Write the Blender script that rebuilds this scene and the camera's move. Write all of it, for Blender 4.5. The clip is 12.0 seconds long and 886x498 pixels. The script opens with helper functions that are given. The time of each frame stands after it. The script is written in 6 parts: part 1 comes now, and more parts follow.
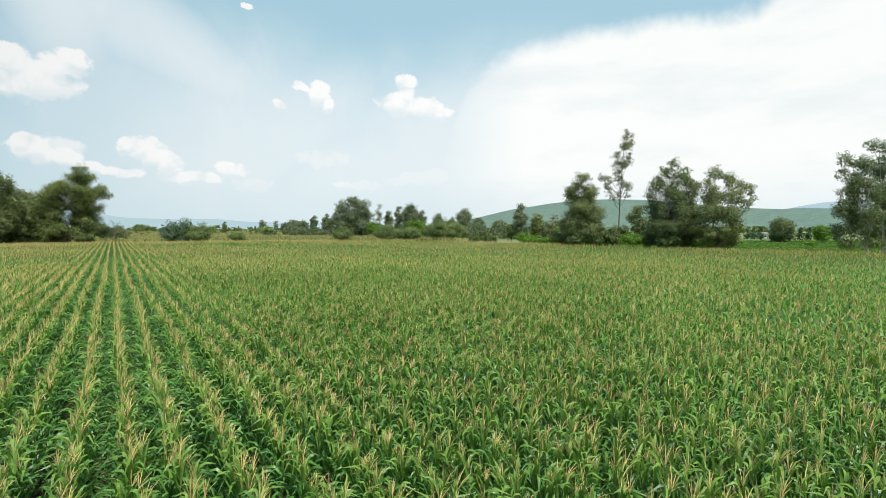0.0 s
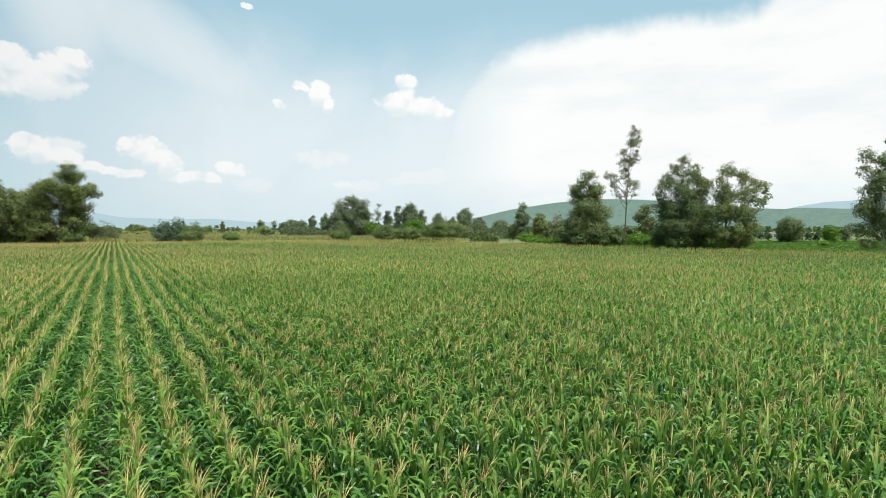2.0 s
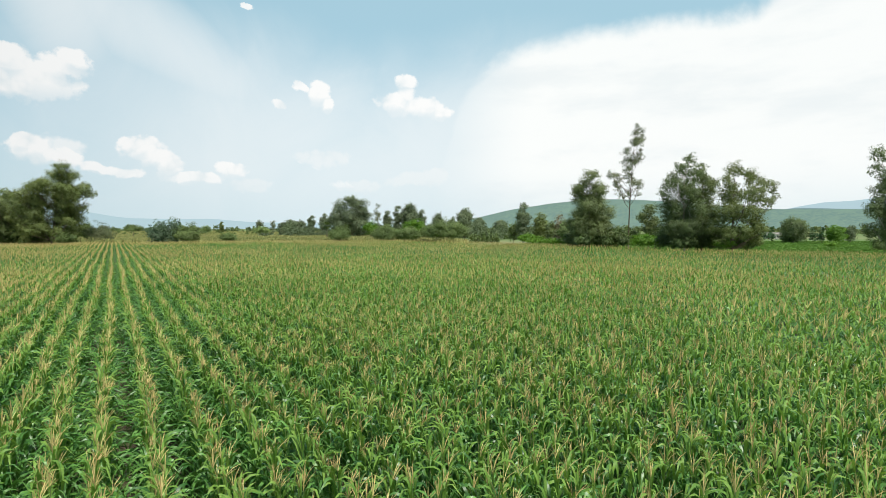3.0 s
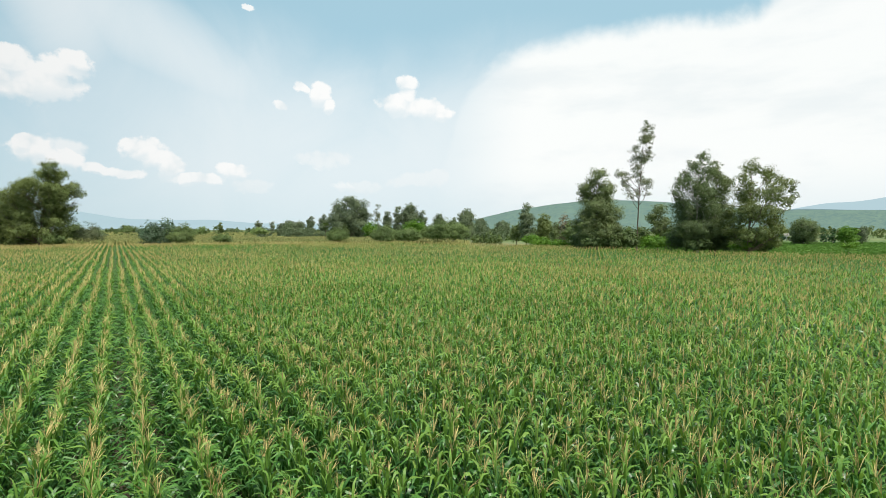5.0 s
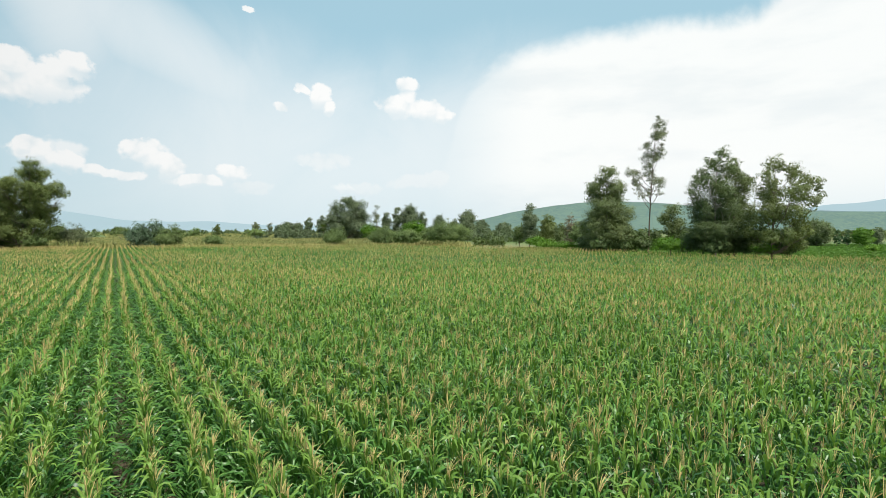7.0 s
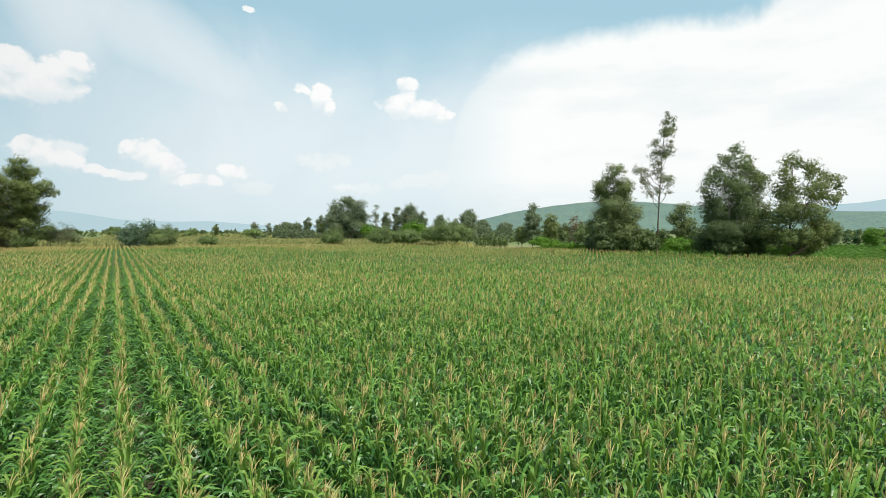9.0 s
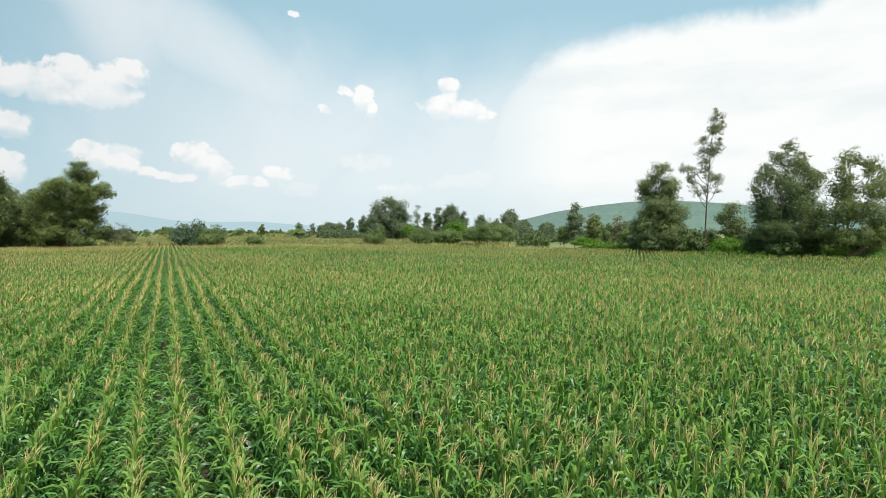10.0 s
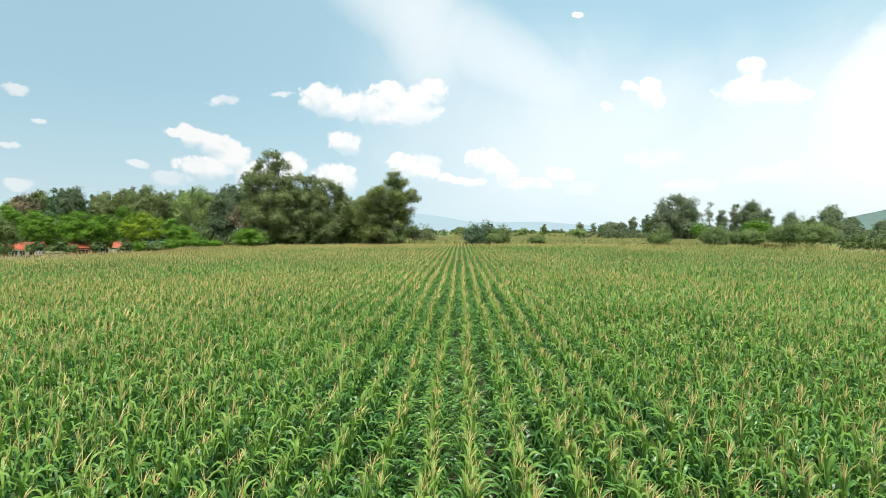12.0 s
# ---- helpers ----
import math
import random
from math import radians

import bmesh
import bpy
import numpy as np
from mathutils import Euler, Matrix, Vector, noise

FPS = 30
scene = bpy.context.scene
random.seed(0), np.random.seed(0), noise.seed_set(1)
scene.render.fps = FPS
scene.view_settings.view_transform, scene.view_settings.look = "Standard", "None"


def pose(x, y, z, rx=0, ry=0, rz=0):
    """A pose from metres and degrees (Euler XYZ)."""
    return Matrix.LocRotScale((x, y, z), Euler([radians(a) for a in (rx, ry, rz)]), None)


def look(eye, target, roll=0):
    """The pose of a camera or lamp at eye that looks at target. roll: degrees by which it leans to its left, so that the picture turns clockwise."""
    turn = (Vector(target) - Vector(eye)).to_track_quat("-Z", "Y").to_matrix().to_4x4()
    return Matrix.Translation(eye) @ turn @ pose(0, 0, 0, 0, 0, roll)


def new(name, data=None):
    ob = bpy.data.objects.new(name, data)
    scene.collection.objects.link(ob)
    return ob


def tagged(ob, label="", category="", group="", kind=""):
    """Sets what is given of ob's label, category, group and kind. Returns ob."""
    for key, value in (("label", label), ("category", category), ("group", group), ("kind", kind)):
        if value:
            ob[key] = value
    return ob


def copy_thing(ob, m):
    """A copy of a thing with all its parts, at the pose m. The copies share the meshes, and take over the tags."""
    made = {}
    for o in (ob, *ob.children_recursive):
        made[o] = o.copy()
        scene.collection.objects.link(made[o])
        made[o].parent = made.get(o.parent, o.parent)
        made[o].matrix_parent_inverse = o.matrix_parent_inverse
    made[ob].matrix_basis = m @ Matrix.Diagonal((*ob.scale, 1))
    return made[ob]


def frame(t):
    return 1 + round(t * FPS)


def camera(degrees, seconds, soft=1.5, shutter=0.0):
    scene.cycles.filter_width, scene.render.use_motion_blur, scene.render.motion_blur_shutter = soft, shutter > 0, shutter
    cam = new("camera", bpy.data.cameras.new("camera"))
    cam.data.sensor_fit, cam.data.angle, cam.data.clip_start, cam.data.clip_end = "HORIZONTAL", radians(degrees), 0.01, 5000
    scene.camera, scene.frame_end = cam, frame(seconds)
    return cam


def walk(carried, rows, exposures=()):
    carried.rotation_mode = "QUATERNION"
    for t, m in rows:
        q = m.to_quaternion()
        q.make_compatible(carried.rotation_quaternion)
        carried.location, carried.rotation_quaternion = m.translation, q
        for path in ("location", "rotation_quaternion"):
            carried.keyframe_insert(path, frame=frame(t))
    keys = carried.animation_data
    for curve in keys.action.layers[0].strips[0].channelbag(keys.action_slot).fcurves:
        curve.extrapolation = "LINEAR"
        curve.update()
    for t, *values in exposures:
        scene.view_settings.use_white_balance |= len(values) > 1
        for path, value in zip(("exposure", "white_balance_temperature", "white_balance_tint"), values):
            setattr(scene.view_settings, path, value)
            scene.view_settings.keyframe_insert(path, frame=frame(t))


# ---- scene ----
cam = camera(74.7, 12.0, soft=0.5)
# seconds, x, y, z, yaw to the left, pitch
ROWS = [
    (0.0, 0.02, -0.04, 6.185, 0.0, -2.07),
    (0.5, 0.0, 1.285, 6.182, 0.0, -2.08),
    (1.0, -0.01, 2.597, 6.180, -0.02, -2.08),
    (1.5, -0.02, 3.92, 6.180, -0.01, -2.08),
    (2.0, -0.04, 5.26, 6.182, 0.0, -2.08),
    (2.5, -0.07, 6.605, 6.182, -0.02, -2.08),
    (3.0, -0.10, 7.945, 6.184, -0.02, -2.06),
    (3.2, -0.11, 8.482, 6.186, -0.01, -2.05),
    (4.8, -0.125, 12.927, 6.214, 0.09, -1.97),
    (5.0, -0.13, 13.567, 6.222, 0.08, -1.97),
    (5.5, -0.15, 15.315, 6.230, 0.07, -1.95),
    (6.0, -0.175, 17.172, 6.230, 0.08, -1.92),
    (6.5, -0.21, 19.041, 6.222, 0.09, -1.88),
    (7.0, -0.25, 20.897, 6.216, 0.10, -1.82),
    (7.5, -0.30, 22.72, 6.220, 0.13, -1.82),
    (7.7, -0.32, 23.42, 6.220, 0.13, -1.82),
    (8.5, -0.40, 25.25, 6.220, 0.13, -1.82),
    (8.9, -0.435, 25.45, 6.218, 0.13, -1.82),
    (9.3, -0.455, 25.41, 6.216, 0.16, -1.82),
    (9.5, -0.465, 25.38, 6.213, 0.72, -1.83),
    (10.0, -0.48, 25.27, 6.208, 4.16, -1.81),
    (10.5, -0.50, 25.20, 6.203, 9.5, -1.81),
    (11.0, -0.49, 25.185, 6.204, 19.38, -1.83),
    (11.5, -0.455, 25.165, 6.210, 26.4, -1.86),
    (12.0, -0.41, 25.137, 6.216, 31.34, -1.84),
]
walk(cam, [(t, pose(x, y, z, 90 + pitch, 0, yaw)) for t, x, y, z, yaw, pitch in ROWS],
     exposures=[(0.0, 0.0), (9.5, 0.0), (10.5, 0.03), (11.0, 0.09), (11.5, 0.17), (12.0, 0.23)])

# ---- world, sun, exposure ----
SUN_AZ, SUN_EL = 148.0, 66.0          # degrees: to the right of the way ahead, above the horizon

world = bpy.data.worlds.new("sky")
scene.world = world
world.use_nodes = True
wt = world.node_tree
wt.nodes.clear()


def put(tree, kind, **sockets):
    n = tree.nodes.new(kind)
    for k, v in sockets.items():
        if k.startswith("s_"):
            n.inputs[k[2:]].default_value = v
    return n


def calc(tree, op, a, b=0.0, c=0.0, clamp=False):
    n = tree.nodes.new("ShaderNodeMath")
    n.operation, n.use_clamp = op, clamp
    for i, v in enumerate((a, b, c)):
        if isinstance(v, (int, float)):
            n.inputs[i].default_value = v
        else:
            tree.links.new(v, n.inputs[i])
    return n.outputs[0]


def smooth(tree, v, lo, hi):
    n = tree.nodes.new("ShaderNodeMapRange")
    n.interpolation_type = "SMOOTHSTEP"
    tree.links.new(v, n.inputs[0])
    n.inputs[1].default_value, n.inputs[2].default_value = lo, hi
    return n.outputs[0]


def blend(tree, f, a, b, mode="MIX"):
    n = tree.nodes.new("ShaderNodeMix")
    n.data_type, n.blend_type = "RGBA", mode
    for i, v in ((0, f), (6, a), (7, b)):
        if isinstance(v, (int, float)):
            n.inputs[i].default_value = v
        elif isinstance(v, tuple):
            n.inputs[i].default_value = (*v, 1.0)
        else:
            tree.links.new(v, n.inputs[i])
    return n.outputs[2]


def noise_tex(tree, vec, scale, detail=4.0, rough=0.55, dist=0.0):
    n = tree.nodes.new("ShaderNodeTexNoise")
    if vec is not None:
        tree.links.new(vec, n.inputs["Vector"])
    n.inputs["Scale"].default_value, n.inputs["Detail"].default_value = scale, detail
    n.inputs["Roughness"].default_value, n.inputs["Distortion"].default_value = rough, dist
    return n


way = wt.nodes.new("ShaderNodeTexCoord").outputs["Generated"]
sep = wt.nodes.new("ShaderNodeSeparateXYZ")
wt.links.new(way, sep.inputs[0])
AZ = calc(wt, "MULTIPLY", calc(wt, "ARCTAN2", sep.outputs[0], sep.outputs[1]), 57.2958)
EL = calc(wt, "MULTIPLY", calc(wt, "ARCSINE", sep.outputs[2]), 57.2958)
sky = wt.nodes.new("ShaderNodeTexSky")
sky.sky_type, sky.sun_disc = "NISHITA", False
sky.sun_elevation, sky.sun_rotation = radians(SUN_EL), radians(SUN_AZ)
sky.air_density, sky.dust_density, sky.ozone_density, sky.altitude = 1.0, 1.2, 1.6, 1800
# curling edges of the clouds: two sizes of turbulence shift the outline
turb = noise_tex(wt, way, 16.0, 7.0, 0.62)
fine = noise_tex(wt, way, 38.0, 9.0, 0.68)
wide = noise_tex(wt, way, 5.0, 6.0, 0.6, 0.6)
lie = wt.nodes.new("ShaderNodeMapping")          # stretched along the horizon
lie.inputs["Scale"].default_value = (1.0, 1.0, 3.5)
wt.links.new(way, lie.inputs[0])
bars = noise_tex(wt, lie.outputs[0], 4.0, 5.0, 0.55)
sepn = wt.nodes.new("ShaderNodeSeparateColor")
wt.links.new(turb.outputs["Color"], sepn.inputs[0])
AZW = calc(wt, "MULTIPLY_ADD", calc(wt, "SUBTRACT", sepn.outputs[0], 0.5), 3.0, AZ)
ELW = calc(wt, "MULTIPLY_ADD", calc(wt, "SUBTRACT", sepn.outputs[1], 0.5), 1.6, EL)


def puffs(blobs, az, el, flat=1.0):
    """Union of soft discs in the sky: azimuth, elevation, half width, half height, lean in degrees."""
    got = None
    for a, e, wa, we, lean in blobs:
        c, s = math.cos(radians(lean)), math.sin(radians(lean))
        da, de = calc(wt, "SUBTRACT", az, a), calc(wt, "SUBTRACT", el, e)
        p = calc(wt, "MULTIPLY_ADD", da, c / wa, calc(wt, "MULTIPLY", de, s / wa))
        q = calc(wt, "MULTIPLY_ADD", de, c / we, calc(wt, "MULTIPLY", da, -s / we))
        q = calc(wt, "MAXIMUM", q, calc(wt, "MULTIPLY", q, -flat))
        d = calc(wt, "SUBTRACT", 1.0, calc(wt, "MULTIPLY_ADD", p, p, calc(wt, "MULTIPLY", q, q)))
        got = d if got is None else calc(wt, "MAXIMUM", got, d)
    return got


# azimuth, elevation, half width, half height, lean, in degrees
TOWER_CLOUD = [(-33.2, 12.9, 2.2, 1.2, 20), (-36.3, 13.0, 2.4, 1.0, 0), (-43.0, 12.6, 2.2, 1.23, 0), (-38.7, 11.9, 3.4, 1.36, 0), (-34.8, 11.9, 3.4, 1.58, 0), (-36.5, 13.5, 2.0, 0.72, 0), (-32.2, 13.6, 1.4, 0.83, 0), (-41.2, 11.8, 3.0, 1.04, 0), (-36.5, 11.1, 3.8, 0.84, 0)]
LOW_CLOUDS = [(-35.0, 6.7, 1.9, 0.98, 0), (-33.1, 6.0, 1.9, 0.78, -12), (-35.7, 7.2, 1.0, 0.57, 0), (-30.9, 5.2, 1.6, 0.52, -10), (-28.9, 4.9, 1.9, 0.48, 0), (-27.3, 7.0, 1.8, 0.97, 0), (-25.3, 5.7, 1.5, 0.94, -15), (-27.9, 7.5, 1.0, 0.57, 0), (-26.4, 6.3, 1.7, 0.83, 0), (-23.1, 4.5, 2.6, 0.56, 0), (-19.9, 5.5, 1.4, 0.67, 0)]
SMALL_CLOUDS = [(-3.4, 12.8, 1.2, 0.9, 0), (-13.6, 13.2, 0.9, 0.4, -30), (-11.8, 12.8, 1.2, 1.02, 0), (-11.1, 11.7, 0.8, 0.72, 0), (-15.7, 11.5, 0.9, 0.51, 0), (-3.7, 14.0, 1.3, 0.77, 0), (-4.6, 12.1, 2.4, 0.94, 0), (-2.0, 11.8, 2.8, 1.05, 0), (-0.2, 11.3, 1.4, 0.74, 0), (-18.4, 19.7, 0.6, 0.27, 0)]
FAR_LEFT_CLOUDS = [(-54.1, 8.5, 2.0, 0.85, -12), (-55.6, 8.7, 1.2, 0.44, 0), (-52.3, 7.8, 2.3, 1.01, -15), (-50.9, 6.7, 2.4, 1.13, 0), (-49.5, 5.6, 2.5, 1.25, 0), (-53.2, 5.8, 3.1, 0.92, 0), (-46.5, 5.8, 2.8, 1.59, 0), (-41.9, 5.2, 2.3, 1.3, 0), (-40.6, 8.5, 1.8, 0.91, 0)]
SOFT_CLOUDS = [(-11.6, 6.8, 2.3, 0.8, 0), (-2.2, 4.8, 3.2, 0.82, 0), (-0.7, 5.3, 1.6, 0.55, 0), (-18.0, 4.2, 2.4, 0.63, 0), (-8.0, 4.1, 2.5, 0.66, 0), (-34.1, 6.5, 2.8, 1.2, 0), (-46.7, 12.7, 1.1, 0.3, 0), (-66.0, 8.8, 0.5, 0.18, 0), (-67.8, 6.8, 0.7, 0.22, 0), (-51.9, 11.8, 1.4, 0.44, 8), (-67.8, 11.0, 0.9, 0.43, 0), (-59.1, 5.7, 1.0, 0.34, -12), (-56.3, 4.7, 2.3, 0.7, 0), (-67.4, 3.7, 1.4, 0.58, 0)]
REST_OF_SKY = [(70.0, 15.0, 12.0, 6.0, 5), (110.0, 12.0, 14.0, 5.0, 0), (160.0, 16.0, 16.0, 6.0, 0), (-140.0, 14.0, 15.0, 5.0, 0), (-100.0, 12.0, 9.0, 3.5, 0)]
SHEET_EDGE = [(-1.3, 2.0), (1.7, 11.9), (2.4, 13.3), (3.4, 14.7), (4.8, 16.2), (8.5, 17.2), (14.3, 18.5), (19.4, 18.6), (24.1, 18.6), (28.1, 18.6), (40.0, 26.0), (60.0, 38.0)]          # azimuth and elevation of the upper edge of the cloud sheet
VEIL = [(-2.0, 7.0, 13.0, 7.0, 0), (0.0, 6.0, 20.0, 9.0, 10), (4.0, 3.0, 30.0, 11.0, 0), (-14.0, 6.0, 22.0, 9.5, -14), (-26.0, 16.0, 17.0, 3.4, -27), (-33.0, 20.0, 4.0, 9.0, 14)]


def heaps(scale):
    """Rounded heads of cauliflower, one to a cell."""
    n = wt.nodes.new("ShaderNodeTexVoronoi")
    wt.links.new(way, n.inputs["Vector"])
    n.inputs["Scale"].default_value, n.inputs["Detail"].default_value = scale, 0.0
    return calc(wt, "SUBTRACT", 0.52, n.outputs["Distance"])


knobs = calc(wt, "MULTIPLY_ADD", heaps(34.0), 0.8, calc(wt, "MULTIPLY", heaps(90.0), 0.45))
frill = calc(wt, "MULTIPLY_ADD", calc(wt, "SUBTRACT", fine.outputs["Fac"], 0.5), 1.9, knobs)
NEAR_HEAPS = TOWER_CLOUD + LOW_CLOUDS + SMALL_CLOUDS + FAR_LEFT_CLOUDS
thick = puffs(NEAR_HEAPS + REST_OF_SKY, AZW, ELW, 0.75)
above = puffs(NEAR_HEAPS, AZW, calc(wt, "ADD", ELW, 0.75), 0.75)          # how much of the heap lies overhead
foot = smooth(wt, calc(wt, "SUBTRACT", above, thick), -0.15, 0.7)
cumulus = smooth(wt, calc(wt, "ADD", frill, thick), -0.16, 0.50)
cumulus = calc(wt, "MULTIPLY", cumulus, calc(wt, "SUBTRACT", 1.0, calc(wt, "MULTIPLY", foot, 0.62)))
soft = smooth(wt, calc(wt, "ADD", frill, puffs(SOFT_CLOUDS, AZW, ELW, 0.8)), -0.15, 0.75)
cumulus = calc(wt, "MAXIMUM", cumulus, calc(wt, "MULTIPLY", soft, 0.72))
rim = SHEET_EDGE[0][1]
for (a0, e0), (a1, e1) in zip(SHEET_EDGE, SHEET_EDGE[1:]):
    ramp = calc(wt, "DIVIDE", calc(wt, "SUBTRACT", AZ, a0), a1 - a0, clamp=True)
    rim = calc(wt, "MULTIPLY_ADD", ramp, e1 - e0, rim)
under = calc(wt, "MULTIPLY", calc(wt, "SUBTRACT", rim, EL), 0.25)
spread = calc(wt, "ADD", calc(wt, "MULTIPLY_ADD", calc(wt, "SUBTRACT", wide.outputs["Fac"], 0.5), 0.8, under), calc(wt, "MULTIPLY_ADD", calc(wt, "SUBTRACT", fine.outputs["Fac"], 0.5), 0.16, calc(wt, "MULTIPLY", knobs, 0.10)))
sheet = calc(wt, "MULTIPLY", smooth(wt, spread, -0.12, 0.38), smooth(wt, AZ, -2.0, 9.0))
thin = calc(wt, "MULTIPLY_ADD", calc(wt, "SUBTRACT", wide.outputs["Fac"], 0.5), 1.5, puffs(VEIL, AZ, EL))
veil = calc(wt, "MULTIPLY", smooth(wt, thin, -1.2, 1.35), 0.88)
haze = calc(wt, "MULTIPLY", smooth(wt, EL, 15.0, -2.0), 0.92)
base = blend(wt, 1.0, sky.outputs[0], (0.115, 0.115, 0.096), "MULTIPLY")
base = blend(wt, calc(wt, "MULTIPLY_ADD", smooth(wt, EL, 62.0, 22.0), 0.65, 0.10), base, (0.475, 0.74, 0.86))
base = blend(wt, haze, base, (0.60, 0.765, 0.83))
base = blend(wt, veil, base, (0.83, 0.90, 0.925))
base = blend(wt, calc(wt, "MULTIPLY", sheet, 0.97), base, blend(wt, smooth(wt, bars.outputs["Fac"], 0.30, 0.52), (0.88, 0.925, 0.93), (0.98, 1.0, 0.985)))
body = smooth(wt, calc(wt, "MULTIPLY_ADD", calc(wt, "SUBTRACT", turb.outputs["Fac"], 0.5), 1.6, knobs), -0.75, 0.15)
base = blend(wt, calc(wt, "MULTIPLY", cumulus, 0.93), base, blend(wt, calc(wt, "MULTIPLY", body, calc(wt, "SUBTRACT", 1.0, calc(wt, "MULTIPLY", foot, 0.6))), (0.80, 0.87, 0.89), (1.0, 1.0, 0.985)))
base = blend(wt, calc(wt, "MULTIPLY", smooth(wt, EL, 6.5, -1.5), 0.7), base, (0.66, 0.80, 0.85))
base = blend(wt, calc(wt, "MULTIPLY", smooth(wt, AZ, -6.0, -66.0), smooth(wt, AZ, -180.0, -110.0)), base, blend(wt, 1.0, base, (0.82, 0.825, 0.83), "MULTIPLY"))
glow = put(wt, "ShaderNodeBackground", s_Strength=1.0)
wt.links.new(base, glow.inputs[0])
wt.links.new(glow.outputs[0], wt.nodes.new("ShaderNodeOutputWorld").inputs[0])

lamp = bpy.data.lights.new("sun", "SUN")
lamp.energy, lamp.angle, lamp.color = 5.2, radians(1.2), (1.0, 0.95, 0.87)
sun = new("sun", lamp)
sun_at = Vector((math.sin(radians(SUN_AZ)) * math.cos(radians(SUN_EL)), math.cos(radians(SUN_AZ)) * math.cos(radians(SUN_EL)), math.sin(radians(SUN_EL))))
sun.matrix_world = look(sun_at * 300, (0, 0, 0))


# ---- materials ----
def material(name):
    m = bpy.data.materials.new(name)
    m.use_nodes = True
    m.node_tree.nodes.clear()
    return m, m.node_tree


def finish(tree, shader):
    out = tree.nodes.new("ShaderNodeOutputMaterial")
    tree.links.new(shader, out.inputs[0])


def foliage(name, dark, light, through_col, gloss=0.45, spread=0.5, patch=0.12, clear=0.35, spec=0.25):
    """Leaves: each leaf has its own tone, clumps drift in tone, light passes through."""
    m, t = material(name)
    geo = t.nodes.new("ShaderNodeNewGeometry")
    at = geo.outputs["Position"]
    big = noise_tex(t, at, patch, 3.0)
    f = calc(t, "MULTIPLY_ADD", geo.outputs["Random Per Island"], spread, calc(t, "MULTIPLY_ADD", big.outputs["Fac"], 1.2, -0.1 - spread / 2), clamp=True)
    col = blend(t, f, dark, light)
    p = put(t, "ShaderNodeBsdfPrincipled", s_Roughness=gloss)
    p.inputs["Specular IOR Level"].default_value = spec
    t.links.new(col, p.inputs["Base Color"])
    tr = t.nodes.new("ShaderNodeBsdfTranslucent")
    t.links.new(blend(t, f, tuple(c * 0.7 for c in through_col), through_col), tr.inputs[0])
    mix = t.nodes.new("ShaderNodeMixShader")
    mix.inputs[0].default_value = clear
    t.links.new(p.outputs[0], mix.inputs[1])
    t.links.new(tr.outputs[0], mix.inputs[2])
    finish(t, mix.outputs[0])
    return m


def rough(name, a, b, scale, detail=6.0, roughness=0.9, bump=0.0, c=None, cscale=0.02, spec=0.3):
    """Matt surface in two tones at one scale, and a third in wider stains."""
    m, t = material(name)
    at = t.nodes.new("ShaderNodeNewGeometry").outputs["Position"]
    n = noise_tex(t, at, scale, detail, 0.6)
    col = blend(t, smooth(t, n.outputs["Fac"], 0.35, 0.65), a, b)
    if c:
        w = noise_tex(t, at, cscale, 3.0)
        col = blend(t, smooth(t, w.outputs["Fac"], 0.45, 0.62), col, c)
    p = put(t, "ShaderNodeBsdfPrincipled", s_Roughness=roughness)
    p.inputs["Specular IOR Level"].default_value = spec
    t.links.new(col, p.inputs["Base Color"])
    if bump:
        bm_ = put(t, "ShaderNodeBump", s_Strength=bump, s_Distance=0.05)
        t.links.new(n.outputs["Fac"], bm_.inputs["Height"])
        t.links.new(bm_.outputs[0], p.inputs["Normal"])
    finish(t, p.outputs[0])
    return m


def hazed_hill(name, a, b, air, share, scale):
    """Far hills; the haze of kilometres of bright air is mixed in as glow."""
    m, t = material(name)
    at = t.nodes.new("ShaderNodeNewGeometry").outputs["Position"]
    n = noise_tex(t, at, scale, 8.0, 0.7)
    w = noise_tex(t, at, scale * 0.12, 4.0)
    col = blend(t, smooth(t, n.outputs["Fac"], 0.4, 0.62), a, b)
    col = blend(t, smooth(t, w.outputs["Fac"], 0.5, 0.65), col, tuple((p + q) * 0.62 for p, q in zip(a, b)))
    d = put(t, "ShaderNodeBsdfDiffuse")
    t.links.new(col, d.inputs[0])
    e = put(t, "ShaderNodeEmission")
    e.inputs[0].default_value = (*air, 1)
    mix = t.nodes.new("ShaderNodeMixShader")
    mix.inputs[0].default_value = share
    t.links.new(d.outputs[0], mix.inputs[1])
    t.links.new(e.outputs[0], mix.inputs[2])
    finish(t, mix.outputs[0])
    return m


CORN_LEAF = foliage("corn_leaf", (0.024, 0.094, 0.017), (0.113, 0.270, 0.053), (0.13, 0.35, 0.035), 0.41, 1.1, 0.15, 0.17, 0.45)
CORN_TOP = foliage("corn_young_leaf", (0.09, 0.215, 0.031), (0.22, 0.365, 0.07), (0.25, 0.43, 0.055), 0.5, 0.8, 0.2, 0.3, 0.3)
TASSEL = foliage("corn_tassel", (0.46, 0.31, 0.13), (0.76, 0.67, 0.28), (0.62, 0.5, 0.2), 0.7, 0.9, 0.1, 0.32, 0.2)
STALK = rough("corn_stalk", (0.10, 0.19, 0.05), (0.16, 0.24, 0.07), 9.0, roughness=0.5)
SOIL = rough("soil", (0.040, 0.032, 0.020), (0.075, 0.058, 0.038), 6.0, bump=0.6, c=(0.08, 0.10, 0.035), cscale=0.4)
